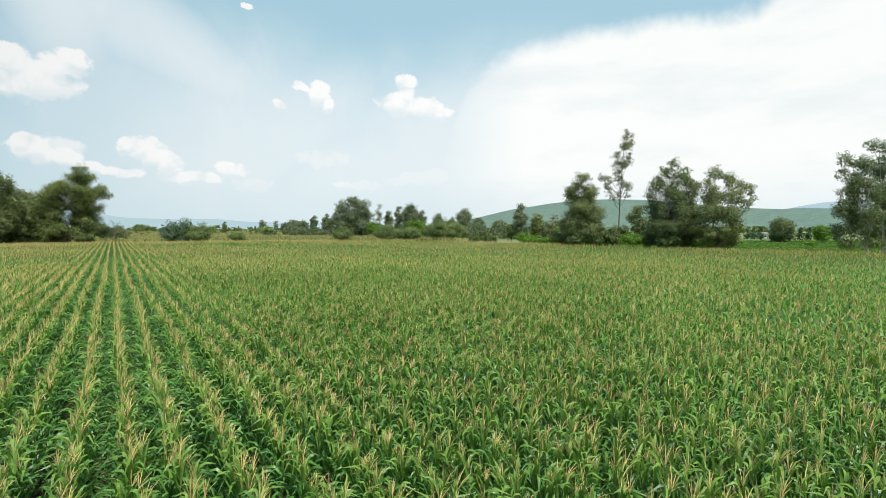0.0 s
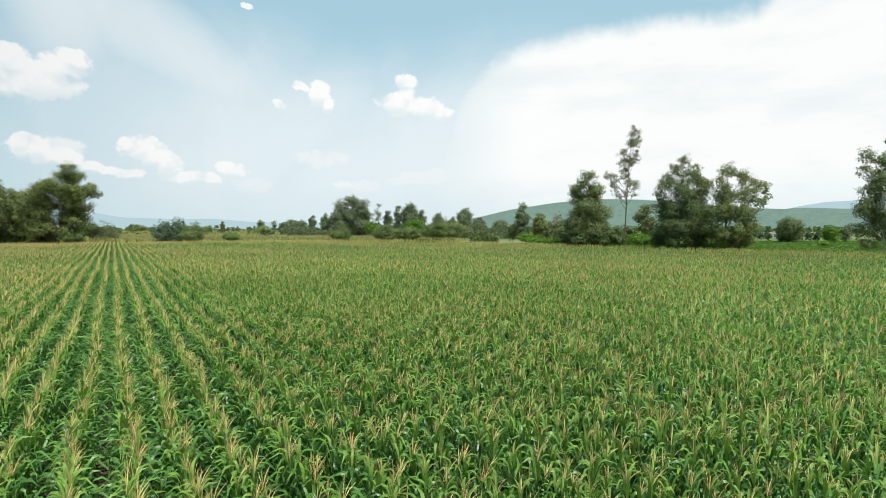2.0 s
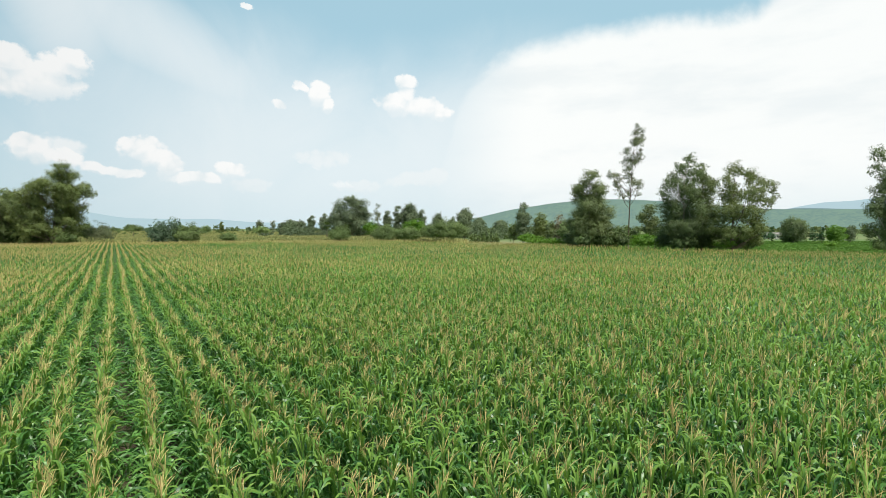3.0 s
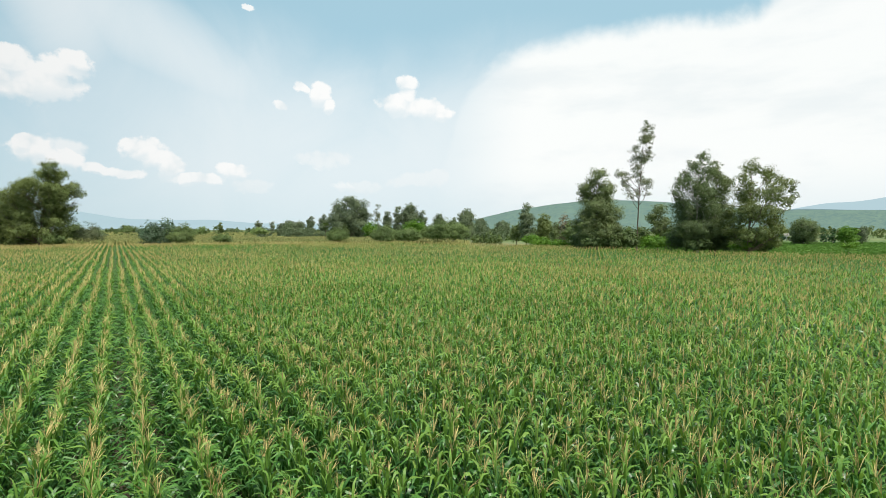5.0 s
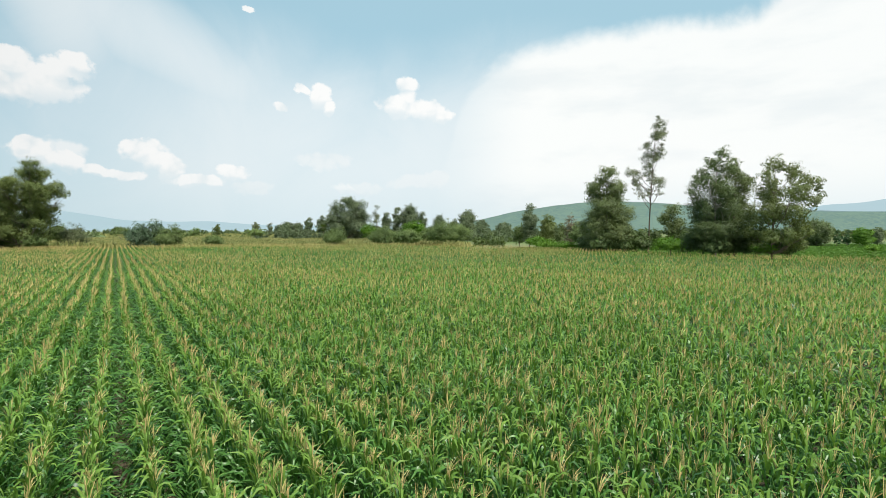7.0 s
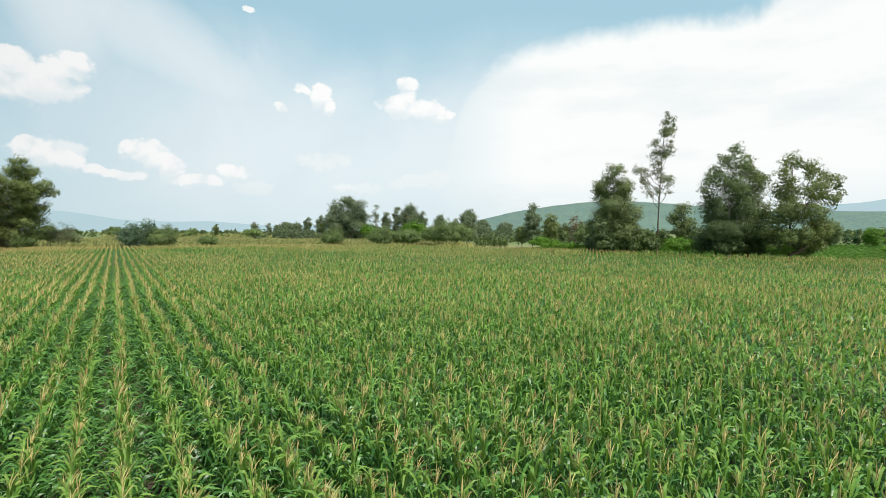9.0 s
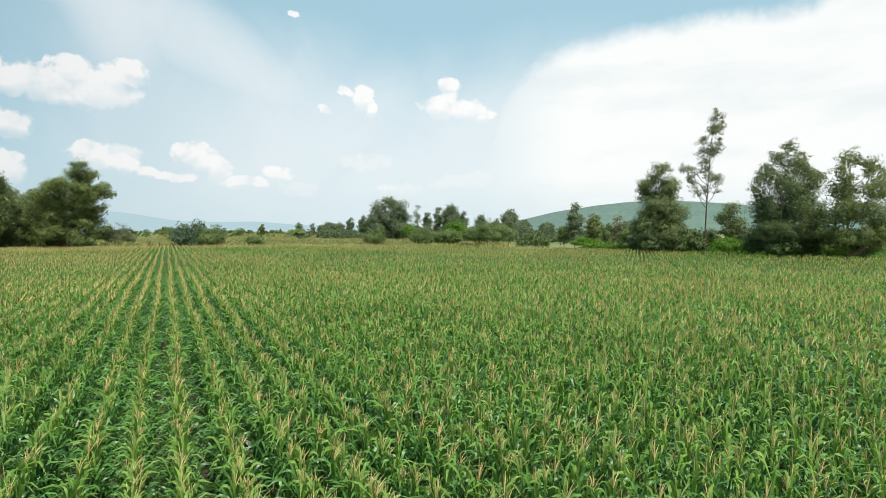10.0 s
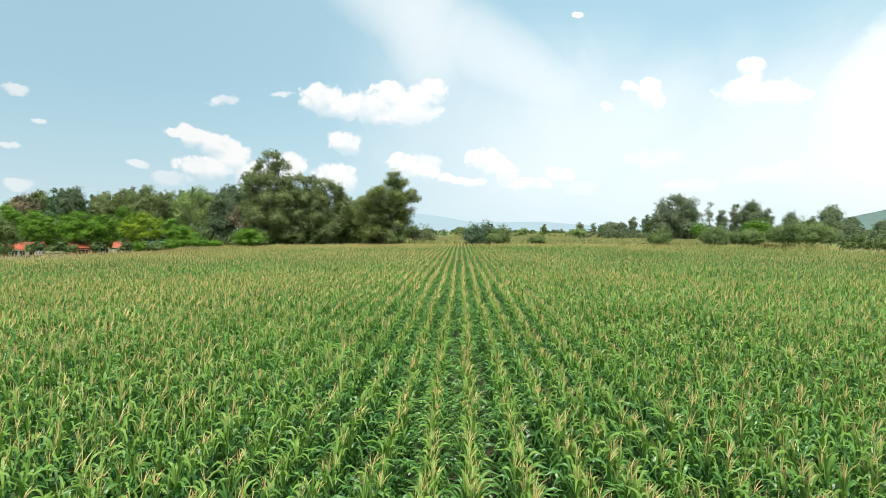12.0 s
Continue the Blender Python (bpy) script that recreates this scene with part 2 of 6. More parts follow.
GROUND = rough("meadow", (0.075, 0.14, 0.035), (0.13, 0.19, 0.055), 0.3, c=(0.19, 0.20, 0.085), cscale=0.006)
GREEN_CROP = foliage("low_green_crop", (0.085, 0.19, 0.035), (0.19, 0.32, 0.065), (0.2, 0.4, 0.06), 0.5, 0.6, 0.05, 0.3)
FAR_CORN = foliage("far_corn", (0.20, 0.26, 0.08), (0.46, 0.42, 0.17), (0.4, 0.4, 0.14), 0.6, 0.7, 0.02, 0.25)
BARK = rough("bark", (0.11, 0.085, 0.06), (0.2, 0.16, 0.12), 3.0, bump=0.5)
PALE_BARK = rough("pale_bark", (0.30, 0.27, 0.22), (0.55, 0.51, 0.45), 1.2, bump=0.3)
LEAF = {
    "euc": foliage("eucalyptus_leaf", (0.080, 0.125, 0.044), (0.218, 0.272, 0.102), (0.22, 0.27, 0.075), 0.45, 0.22, 0.25, 0.28),
    "open": foliage("dark_eucalyptus_leaf", (0.060, 0.104, 0.040), (0.172, 0.228, 0.086), (0.18, 0.24, 0.07), 0.42, 0.22, 0.25, 0.28),
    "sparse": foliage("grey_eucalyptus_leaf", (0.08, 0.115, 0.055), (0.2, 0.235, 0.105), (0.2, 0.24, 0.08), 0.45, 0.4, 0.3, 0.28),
    "broad": foliage("olive_leaf", (0.078, 0.122, 0.036), (0.215, 0.265, 0.084), (0.24, 0.28, 0.06), 0.5, 0.22, 0.22, 0.28),
    "acacia": foliage("bright_leaf", (0.052, 0.145, 0.012), (0.165, 0.31, 0.028), (0.17, 0.34, 0.03), 0.55, 0.4, 0.25, 0.32),
    "acacia_y": foliage("yellow_green_leaf", (0.1, 0.2, 0.012), (0.27, 0.38, 0.025), (0.25, 0.35, 0.02), 0.55, 0.4, 0.25, 0.32),
    "pale": foliage("pale_green_leaf", (0.12, 0.2, 0.06), (0.29, 0.37, 0.12), (0.290, 0.435, 0.116), 0.5, 0.22, 0.25, 0.28),
    "casu": foliage("casuarina_leaf", (0.051, 0.094, 0.046), (0.131, 0.174, 0.087), (0.116, 0.174, 0.072), 0.6, 0.4, 0.25, 0.2),
    "conifer": foliage("conifer_leaf", (0.036, 0.094, 0.036), (0.087, 0.167, 0.065), (0.087, 0.174, 0.058), 0.6, 0.4, 0.25, 0.15),
    "dry": foliage("withered_leaf", (0.13, 0.115, 0.07), (0.25, 0.21, 0.12), (0.16, 0.14, 0.07), 0.6, 0.4, 0.25, 0.2),
    "thorn": foliage("thorn_leaf", (0.065, 0.115, 0.032), (0.19, 0.25, 0.08), (0.18, 0.25, 0.06), 0.55, 0.4, 0.35, 0.25),
    "blue": foliage("blue_green_leaf", (0.055, 0.11, 0.056), (0.155, 0.225, 0.13), (0.13, 0.21, 0.09), 0.45, 0.4, 0.4, 0.25),
    # thorn leaf darkened: deeper green, plus the shade under trees put into the colour
    "shade": foliage("shaded_undergrowth_leaf", (0.045, 0.085, 0.024), (0.12, 0.17, 0.055), (0.12, 0.18, 0.04), 0.5, 0.4, 0.35, 0.25),
    # eucalyptus green greyed for far trees: aerial haze put into the leaf colour
    "hazed": foliage("hazed_eucalyptus_leaf", (0.085, 0.128, 0.066), (0.20, 0.25, 0.135), (0.2, 0.26, 0.1), 0.5, 0.22, 0.2, 0.28),
    "mesq": foliage("mesquite_leaf", (0.075, 0.130, 0.040), (0.205, 0.275, 0.09), (0.2, 0.28, 0.07), 0.55, 0.25, 0.3, 0.28),
    "grey": foliage("grey_twig", (0.08, 0.105, 0.05), (0.18, 0.205, 0.10), (0.12, 0.15, 0.06), 0.7, 0.4, 0.4, 0.2),
}
HILL = hazed_hill("scrub_hill", (0.022, 0.055, 0.028), (0.13, 0.18, 0.07), (0.36, 0.55, 0.60), 0.40, 0.09)
HILL_DARK = hazed_hill("dark_hill", (0.05, 0.08, 0.06), (0.07, 0.11, 0.08), (0.36, 0.52, 0.60), 0.50, 0.02)
HILL_FAR = hazed_hill("far_hill", (0.10, 0.14, 0.13), (0.12, 0.16, 0.14), (0.52, 0.70, 0.77), 0.86, 0.01)


# ---- building blocks ----
def mesh_np(name, verts, faces, mats, index=None, shade=False):
    """One mesh from arrays; faces all have the same number of corners."""
    me = bpy.data.meshes.new(name)
    nv, (nf, k) = len(verts), faces.shape
    me.vertices.add(nv)
    me.vertices.foreach_set("co", np.ascontiguousarray(verts, dtype=np.float32).ravel())
    me.loops.add(nf * k)
    me.loops.foreach_set("vertex_index", np.ascontiguousarray(faces, dtype=np.int32).ravel())
    me.polygons.add(nf)
    me.polygons.foreach_set("loop_start", np.arange(0, nf * k, k, dtype=np.int32))
    for m in mats:
        me.materials.append(m)
    if index is not None:
        me.polygons.foreach_set("material_index", np.ascontiguousarray(index, dtype=np.int32))
    if shade:
        me.polygons.foreach_set("use_smooth", np.ones(nf, dtype=bool))
    me.update(calc_edges=True)
    return me


def part(name, me, parent, label=""):
    ob = new(name, me)
    ob.parent = parent
    return tagged(ob, label) if label else ob


def root(name, x, y, z=0.0, yaw=0.0):
    ob = new(name)
    ob.matrix_world = pose(x, y, z, 0, 0, yaw)
    ob.empty_display_size = 0.3
    return ob


def tube(points, radii, sides=6):
    """Verts and quads of a tapering tube through the points."""
    pts = [Vector(p) for p in points]
    vs, fs = [], []
    for i, p in enumerate(pts):
        d = (pts[min(i + 1, len(pts) - 1)] - pts[max(i - 1, 0)]).normalized()
        a = d.cross(Vector((0.31, 0.95, 0.02))).normalized()
        b = d.cross(a)
        for j in range(sides):
            w = 2 * math.pi * j / sides
            vs.append(p + (a * math.cos(w) + b * math.sin(w)) * radii[i])
        if i:
            o = (i - 1) * sides
            fs += [(o + j, o + (j + 1) % sides, o + sides + (j + 1) % sides, o + sides + j) for j in range(sides)]
    return np.array([tuple(v) for v in vs]), np.array(fs)


def joined(pieces):
    """Several (verts, faces[, index]) put into one."""
    V, Fc, I, o = [], [], [], 0
    for p in pieces:
        V.append(p[0])
        Fc.append(p[1] + o)
        I.append(p[2] if len(p) > 2 else np.zeros(len(p[1]), dtype=int))
        o += len(p[0])
    return np.concatenate(V), np.concatenate(Fc), np.concatenate(I)


# ---- ground, hills ----
def disc(name, radius, z, rings, spokes, mat):
    rr = radius * np.linspace(0, 1, rings + 1)[1:] ** 3
    a = np.linspace(0, 2 * math.pi, spokes, endpoint=False)
    v = np.concatenate([[[0, 0, z]], np.stack([np.outer(rr, np.cos(a)), np.outer(rr, np.sin(a)), np.full((rings, spokes), z)], -1).reshape(-1, 3)])
    f = []
    for i in range(rings - 1):
        for j in range(spokes):
            o, q = 1 + i * spokes, (j + 1) % spokes
            f.append((o + j, o + q, o + spokes + q, o + spokes + j))
    for j in range(0, spokes, 2):
        f.append((0, 1 + (j + 2) % spokes, 1 + j + 1, 1 + j))
    return new(name, mesh_np(name, v, np.array(f), [mat]))


tagged(disc("ground", 4600, 0.0, 40, 96, GROUND), "flat green and straw coloured farmland reaching the horizon", "ground", kind="structure")


def hill(name, label, mat, dist, depth, line, step, rugged, seed):
    """A ridge on an arc round the place; line: azimuth in degrees and height of the skyline."""
    az = np.arange(line[0][0], line[-1][0] + step, step)
    rows = 14
    h = np.interp(az, [p[0] for p in line], [p[1] for p in line])
    k = int(1.2 / step)
    h = np.convolve(np.pad(h, k, mode="edge"), np.ones(2 * k + 1) / (2 * k + 1), mode="valid")
    V = []
    for r in range(rows):
        u = r / (rows - 1)
        for i, a in enumerate(az):
            d = dist + depth * u
            x, y = math.sin(radians(a)) * d, math.cos(radians(a)) * d
            rise = math.sin(u * math.pi / 2) ** 1.3
            n = noise.fractal(Vector((x * 0.004, y * 0.004, seed)), 0.9, 2.0, 5) * rugged * (0.35 + 0.65 * math.sin(u * math.pi)) * min(1.0, h[i] / 40.0)
            V.append((x, y, -3 + (h[i] + 3) * rise + n))
    n = len(az)
    Fc = [(r * n + i, r * n + i + 1, (r + 1) * n + i + 1, (r + 1) * n + i) for r in range(rows - 1) for i in range(n - 1)]
    return tagged(new(name, mesh_np(name, np.array(V), np.array(Fc), [mat], shade=True)), label, "hill", kind="structure")


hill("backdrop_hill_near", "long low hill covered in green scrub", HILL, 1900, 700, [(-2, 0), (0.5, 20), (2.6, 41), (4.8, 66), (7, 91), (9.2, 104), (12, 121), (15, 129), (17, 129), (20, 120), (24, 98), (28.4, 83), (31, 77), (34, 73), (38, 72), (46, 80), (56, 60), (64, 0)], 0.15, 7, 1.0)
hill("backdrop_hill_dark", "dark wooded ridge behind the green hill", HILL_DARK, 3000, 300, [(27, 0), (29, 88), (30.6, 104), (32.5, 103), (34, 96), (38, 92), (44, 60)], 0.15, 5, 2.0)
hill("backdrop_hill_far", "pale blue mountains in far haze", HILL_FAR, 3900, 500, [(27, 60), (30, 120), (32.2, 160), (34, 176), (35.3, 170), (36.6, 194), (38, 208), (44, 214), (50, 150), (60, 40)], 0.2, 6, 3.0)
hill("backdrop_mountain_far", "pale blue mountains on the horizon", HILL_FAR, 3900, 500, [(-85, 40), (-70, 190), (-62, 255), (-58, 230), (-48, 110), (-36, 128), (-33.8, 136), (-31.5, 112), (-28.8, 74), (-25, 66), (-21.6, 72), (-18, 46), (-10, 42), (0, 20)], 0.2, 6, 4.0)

# ---- the cornfield ----
ROW_TURN = 29.6                     # degrees by which the rows lie to the left of the way ahead
ROW_GAP, PLANT_GAP, ROW_SHIFT = 0.87, 0.18, 0.13
CORNERS = [(96, 62), (70, 104), (60, 112), (53, 119), (32, 153), (8, 186), (-17, 211), (-62, 196), (-97, 174), (-113, 176), (-122, 150), (-141, 137), (-116, 90), (-109, 70), (-100, 40), (-70, -12), (75, -12)]


def inside(x, y, corners):
    ok = np.zeros(len(x), dtype=bool)
    for (x0, y0), (x1, y1) in zip(corners, corners[1:] + corners[:1]):
        if y0 != y1:
            ok ^= ((y0 > y) != (y1 > y)) & (x < (x1 - x0) * (y - y0) / (y1 - y0) + x0)
    return ok


def off_line(x, y, a, b):
    """Distance from the stretch a to b of the plan."""
    ax, ay, dx, dy = a[0], a[1], b[0] - a[0], b[1] - a[1]
    u = np.clip(((x - ax) * dx + (y - ay) * dy) / (dx * dx + dy * dy), 0, 1)
    return np.hypot(x - ax - u * dx, y - ay - u * dy)


def joints(bent, segs):
    """Where along its length a leaf is bent: closest round its hook."""
    return {1: (0, 1), 2: (0, bent + 0.14, 1), 3: (0, bent + 0.02, bent + 0.22, 1), 4: (0, bent * 0.85, bent + 0.1, bent + 0.25, 1), 5: (0, bent * 0.55, bent * 0.95, bent + 0.1, bent + 0.25, 1)}[segs]


def blade(rng, turn, z0, length, width, rise, droop, segs, folded):
    """One maize leaf as a ribbon: it stands steeply from the stalk, then hooks over and hangs; folded: with a midrib."""
    bent = rng.uniform(0.28, 0.64)
    s = np.array(joints(bent, segs), dtype=float)
    k = np.clip((s - bent) / 0.34, 0, 1)
    tilt = np.radians(rise) - np.radians(droop) * (0.88 * k * k * (3 - 2 * k) + 0.12 * s)
    ds = np.diff(s) * length
    run = np.concatenate([[0], np.cumsum(np.cos((tilt[1:] + tilt[:-1]) / 2) * ds)]) + 0.012
    up = np.concatenate([[0], np.cumsum(np.sin((tilt[1:] + tilt[:-1]) / 2) * ds)]) + z0
    w = width * np.minimum(1, 0.6 + 2.5 * s) * (1 - s ** 3.0) ** 0.9
    w = np.maximum(w, 0.004) / 2
    twist = rng.uniform(-1.3, 1.3) * s
    across = 3 if folded else 2
    V = []
    bend = rng.uniform(-0.35, 0.35)
    for i in range(segs + 1):
        ox, oz = np.cos(twist[i]), np.sin(twist[i])
        side = bend * run[i] ** 2
        if folded:
            V += [(run[i], side - w[i] * ox, up[i] - w[i] * oz + w[i] * 0.35), (run[i], side, up[i]), (run[i], side + w[i] * ox, up[i] + w[i] * oz + w[i] * 0.35)]
        else:
            V += [(run[i], side - w[i] * ox, up[i] - w[i] * oz), (run[i], side + w[i] * ox, up[i] + w[i] * oz)]
    V = np.array(V)
    c, sn = math.cos(turn), math.sin(turn)
    V = np.stack([V[:, 0] * c - V[:, 1] * sn, V[:, 0] * sn + V[:, 1] * c, V[:, 2]], -1)
    Fc = [(i * across + j, i * across + j + 1, (i + 1) * across + j + 1, (i + 1) * across + j) for i in range(segs) for j in range(across - 1)]
    return V, np.array(Fc)


def sprig(rng, z0, height, arms, wide, thick, plain=False):
    """A tassel: a spike and thin arms, each a narrow tapering strip."""
    out = []
    for k in range(arms):
        a = rng.uniform(0, 2 * math.pi)
        lean = 0.06 if k == 0 else rng.uniform(0.2, 1.0) * wide
        b = z0 + (0 if k == 0 else rng.uniform(0, 0.10))
        ln = height if k == 0 else height * rng.uniform(0.55, 0.85)
        d = np.array([math.cos(a) * math.sin(lean), math.sin(a) * math.sin(lean), math.cos(lean)])
        n = np.array([-math.sin(a + 0.8), math.cos(a + 0.8), 0.0])
        p0 = np.array([0, 0, b])
        p1 = p0 + d * ln * 0.55
        p2 = p0 + d * ln + np.array([d[0], d[1], -0.5]) * ln * 0.18
        if plain:
            out.append((np.array([p0 - n * thick, p0 + n * thick, p2 + n * thick * 0.7, p2 - n * thick * 0.7]), np.array([(0, 1, 2, 3)])))
            continue
        V = np.array([p0 - n * thick * 0.4, p0 + n * thick * 0.4, p1 - n * thick, p1 + n * thick, p2 - n * thick * 0.4, p2 + n * thick * 0.4])
        out.append((V, np.array([(0, 1, 3, 2), (2, 3, 5, 4)])))
    return out


def maize(seed, leaves, segs, folded, arms, stalk_sides, wider=1.0, fat=1.0, tassel=True):
    """One plant, its leaves lying across the row: list of (name, verts, quads, material index)."""
    rng = np.random.default_rng(seed)
    tall = 2.0
    got = []
    if stalk_sides:
        v, f = tube([(0, 0, -0.02), (0.01, 0.01, 1.0), (0, 0, tall)], [0.016, 0.013, 0.006], stalk_sides)
        got.append(("stalk", v, f, 2))
    for k in range(leaves):
        u = k / max(1, leaves - 1)
        z0 = (0.5 + 1.35 * u ** 0.75) if leaves > 5 else (0.85 + 1.0 * u)
        turn = (0 if k % 2 else math.pi) + rng.normal(0, 1.0)
        ln = (1.15 - 0.60 * u) * rng.uniform(0.7, 1.15)
        rise, droop = 58 + 26 * u + rng.uniform(-12, 8), (170 - 25 * u) * rng.uniform(0.5, 1.1)
        if segs == 1:
            rise, droop, z0 = rng.uniform(40, 75), rng.uniform(20, 60), z0 - 0.22
        v, f = blade(rng, turn, z0, ln, (0.078 - 0.02 * u) * wider * rng.uniform(0.85, 1.12), rise, droop, segs, folded)
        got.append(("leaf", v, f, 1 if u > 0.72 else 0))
    if tassel and arms:
        v, f, _ = joined(sprig(rng, tall - 0.05, rng.uniform(0.34, 0.48), arms, rng.uniform(0.45, 0.95), 0.0075 * fat, fat > 1.5))
        got.append(("tassel", v, f, 3))
    return got


CORN_MATS = [CORN_LEAF, CORN_TOP, STALK, TASSEL]


def grow(spots, kinds, seed):
    """Verts, quads and material index of many plants; spots: x, y, turn, size, which kind."""
    V, Fc, I, o = [], [], [], 0
    for k, bits in enumerate(kinds):
        v, f, ix = joined([(b[1], b[2], np.full(len(b[2]), b[3])) for b in bits])
        mine = spots[spots[:, 4] == k]
        if not len(mine):
            continue
        c, s, z = np.cos(mine[:, 2])[:, None], np.sin(mine[:, 2])[:, None], mine[:, 3][:, None]
        flat = 0.75 + 0.25 * z
        x = mine[:, 0][:, None] + (v[:, 0] * c - v[:, 1] * s) * flat
        y = mine[:, 1][:, None] + (v[:, 0] * s + v[:, 1] * c) * flat
        V.append(np.stack([x, y, v[:, 2] * z], -1).reshape(-1, 3))
        n = len(mine)
        Fc.append((f[None] + (np.arange(n) * len(v))[:, None, None] + o).reshape(-1, 4))
        I.append(np.tile(ix, n))
        o += n * len(v)
    return np.concatenate(V), np.concatenate(Fc), np.concatenate(I)


rng = np.random.default_rng(7)
along = np.array([-math.sin(radians(ROW_TURN)), math.cos(radians(ROW_TURN))])
beside = np.array([along[1], -along[0]])
ri, pi_ = np.meshgrid(np.arange(-230, 231), np.arange(-500, 1750), indexing="ij")
ri, pi_ = ri.ravel(), pi_.ravel()
wob = 0.06 * np.sin(pi_ * 0.031 + ri * 1.7)
px = (ri * ROW_GAP + ROW_SHIFT + wob) * beside[0] + pi_ * PLANT_GAP * along[0]
py = (ri * ROW_GAP + ROW_SHIFT + wob) * beside[1] + pi_ * PLANT_GAP * along[1]
keep = inside(px, py, CORNERS)
px, py, ri, pi_ = px[keep], py[keep], ri[keep], pi_[keep]
px += rng.normal(0, 0.075, len(px))
py += rng.normal(0, 0.075, len(py))
# drifts of taller and shorter, more and less tasselled plants
drift = 0.5 * np.sin(px * 0.11 + 1.3 * np.sin(py * 0.07)) + 0.5 * np.sin(py * 0.09 + 1.7 * np.sin(px * 0.053 + 1.0)) + 0.35 * np.sin(px * 0.31 + py * 0.23)
size = 1.0 + 0.03 * drift + rng.normal(0, 0.06, len(px))
bare = rng.uniform(0, 1, len(px)) < 0.43 - 0.25 * drift - 0.30 * np.clip(-(px + 2) / 30, 0, 1) + 0.6 * np.exp(-(((px + 48) / 28) ** 2 + ((py - 150) / 50) ** 2))
turn = radians(ROW_TURN) + rng.normal(0, 0.6, len(px)) + math.pi * rng.integers(0, 2, len(px))
d0 = off_line(px, py, (0, 10), (-4, 33))
d1 = off_line(px, py, (0, 10), (-8, 42))
ahead = py > 3 + 0.25 * np.abs(px)
behind = (np.hypot(px, py - 2) < 26) & ~ahead
level = np.where((d0 < 7.0) & ahead, 0, np.where((d1 < 18) & ahead, 1, np.where((d1 < 60) & ahead, 2, 3)))
chosen = (np.hypot(px + 3.2, py - 33.0) < 2.7) | (np.hypot(px - 0.3, py - 9.6) < 2.7)
level[behind] = 2
level[chosen] = 9
level[(level == 2) & ((pi_ % 3 == 2) | ((d1 > 42) & (pi_ % 3 == 1)))] = -1           # farther plants stand for two or three
level[(level == 3) & (pi_ % 5 > 1)] = -1
level[behind & (level == 2) & (pi_ % 2 > 0)] = -1
level[(level == 3) & ~ahead & (pi_ % 12 > 0)] = -1

VARIETY = 8


def kinds_for(leaves, segs, folded, arms, sides, wider, fat):
    return [maize(100 + k, leaves, segs, folded, arms, sides, wider, fat) for k in range(VARIETY)] + [maize(200 + k, leaves, segs, folded, 0, sides, wider, fat, False) for k in range(VARIETY)]


PLAN = {0: (14, 4, False, 7, 3, 1.0, 0.95), 1: (10, 3, False, 5, 0, 1.1, 1.1), 2: (6, 2, False, 4, 0, 1.5, 1.8), 3: (4, 1, False, 4, 0, 2.1, 3.2)}
pieces = []
for lv, spec_ in PLAN.items():
    sel = level == lv
    which = rng.integers(0, VARIETY, sel.sum()) + VARIETY * bare[sel]
    pieces.append(grow(np.stack([px[sel], py[sel], turn[sel], size[sel], which], -1), kinds_for(*spec_), lv))
v, f, ix = pieces.pop()
tagged(new("far_corn_rows", mesh_np("far_corn_rows", v, f[:, :3], CORN_MATS, ix)), "far end of the tasselled maize field", "corn field", kind="stuff")
v, f, ix = joined(pieces)
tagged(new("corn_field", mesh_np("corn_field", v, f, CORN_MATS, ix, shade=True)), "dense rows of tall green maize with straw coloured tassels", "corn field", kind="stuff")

# the plants that stand nearest, one by one
models = []
for k in range(6):
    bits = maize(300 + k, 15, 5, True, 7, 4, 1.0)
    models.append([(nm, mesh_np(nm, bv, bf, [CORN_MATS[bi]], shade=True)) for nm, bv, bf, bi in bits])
firsts = {}
for x, y, a, z in zip(px[chosen], py[chosen], turn[chosen], size[chosen]):
    k = int(rng.integers(0, 6))
    if k in firsts:
        stand = copy_thing(firsts[k], pose(x, y, 0, 0, 0, math.degrees(a)))
    else:
        stand = root("corn_plant", x, y, 0, math.degrees(a))
        for nm, me in models[k]:
            part(nm, me, stand)
        tagged(stand, "tall green maize plant with arching leaves and straw tassel", "corn plant", "maize rows")
        firsts[k] = stand
    stand.scale = (1, 1, z)

# bare earth between the rows
n = len(CORNERS)
tagged(new("field_soil", mesh_np("field_soil", np.array([(x, y, 0.012) for x, y in CORNERS]), np.array([list(range(n))])[:, ::-1], [SOIL])), "brown shaded soil under the maize", "soil", kind="structure")


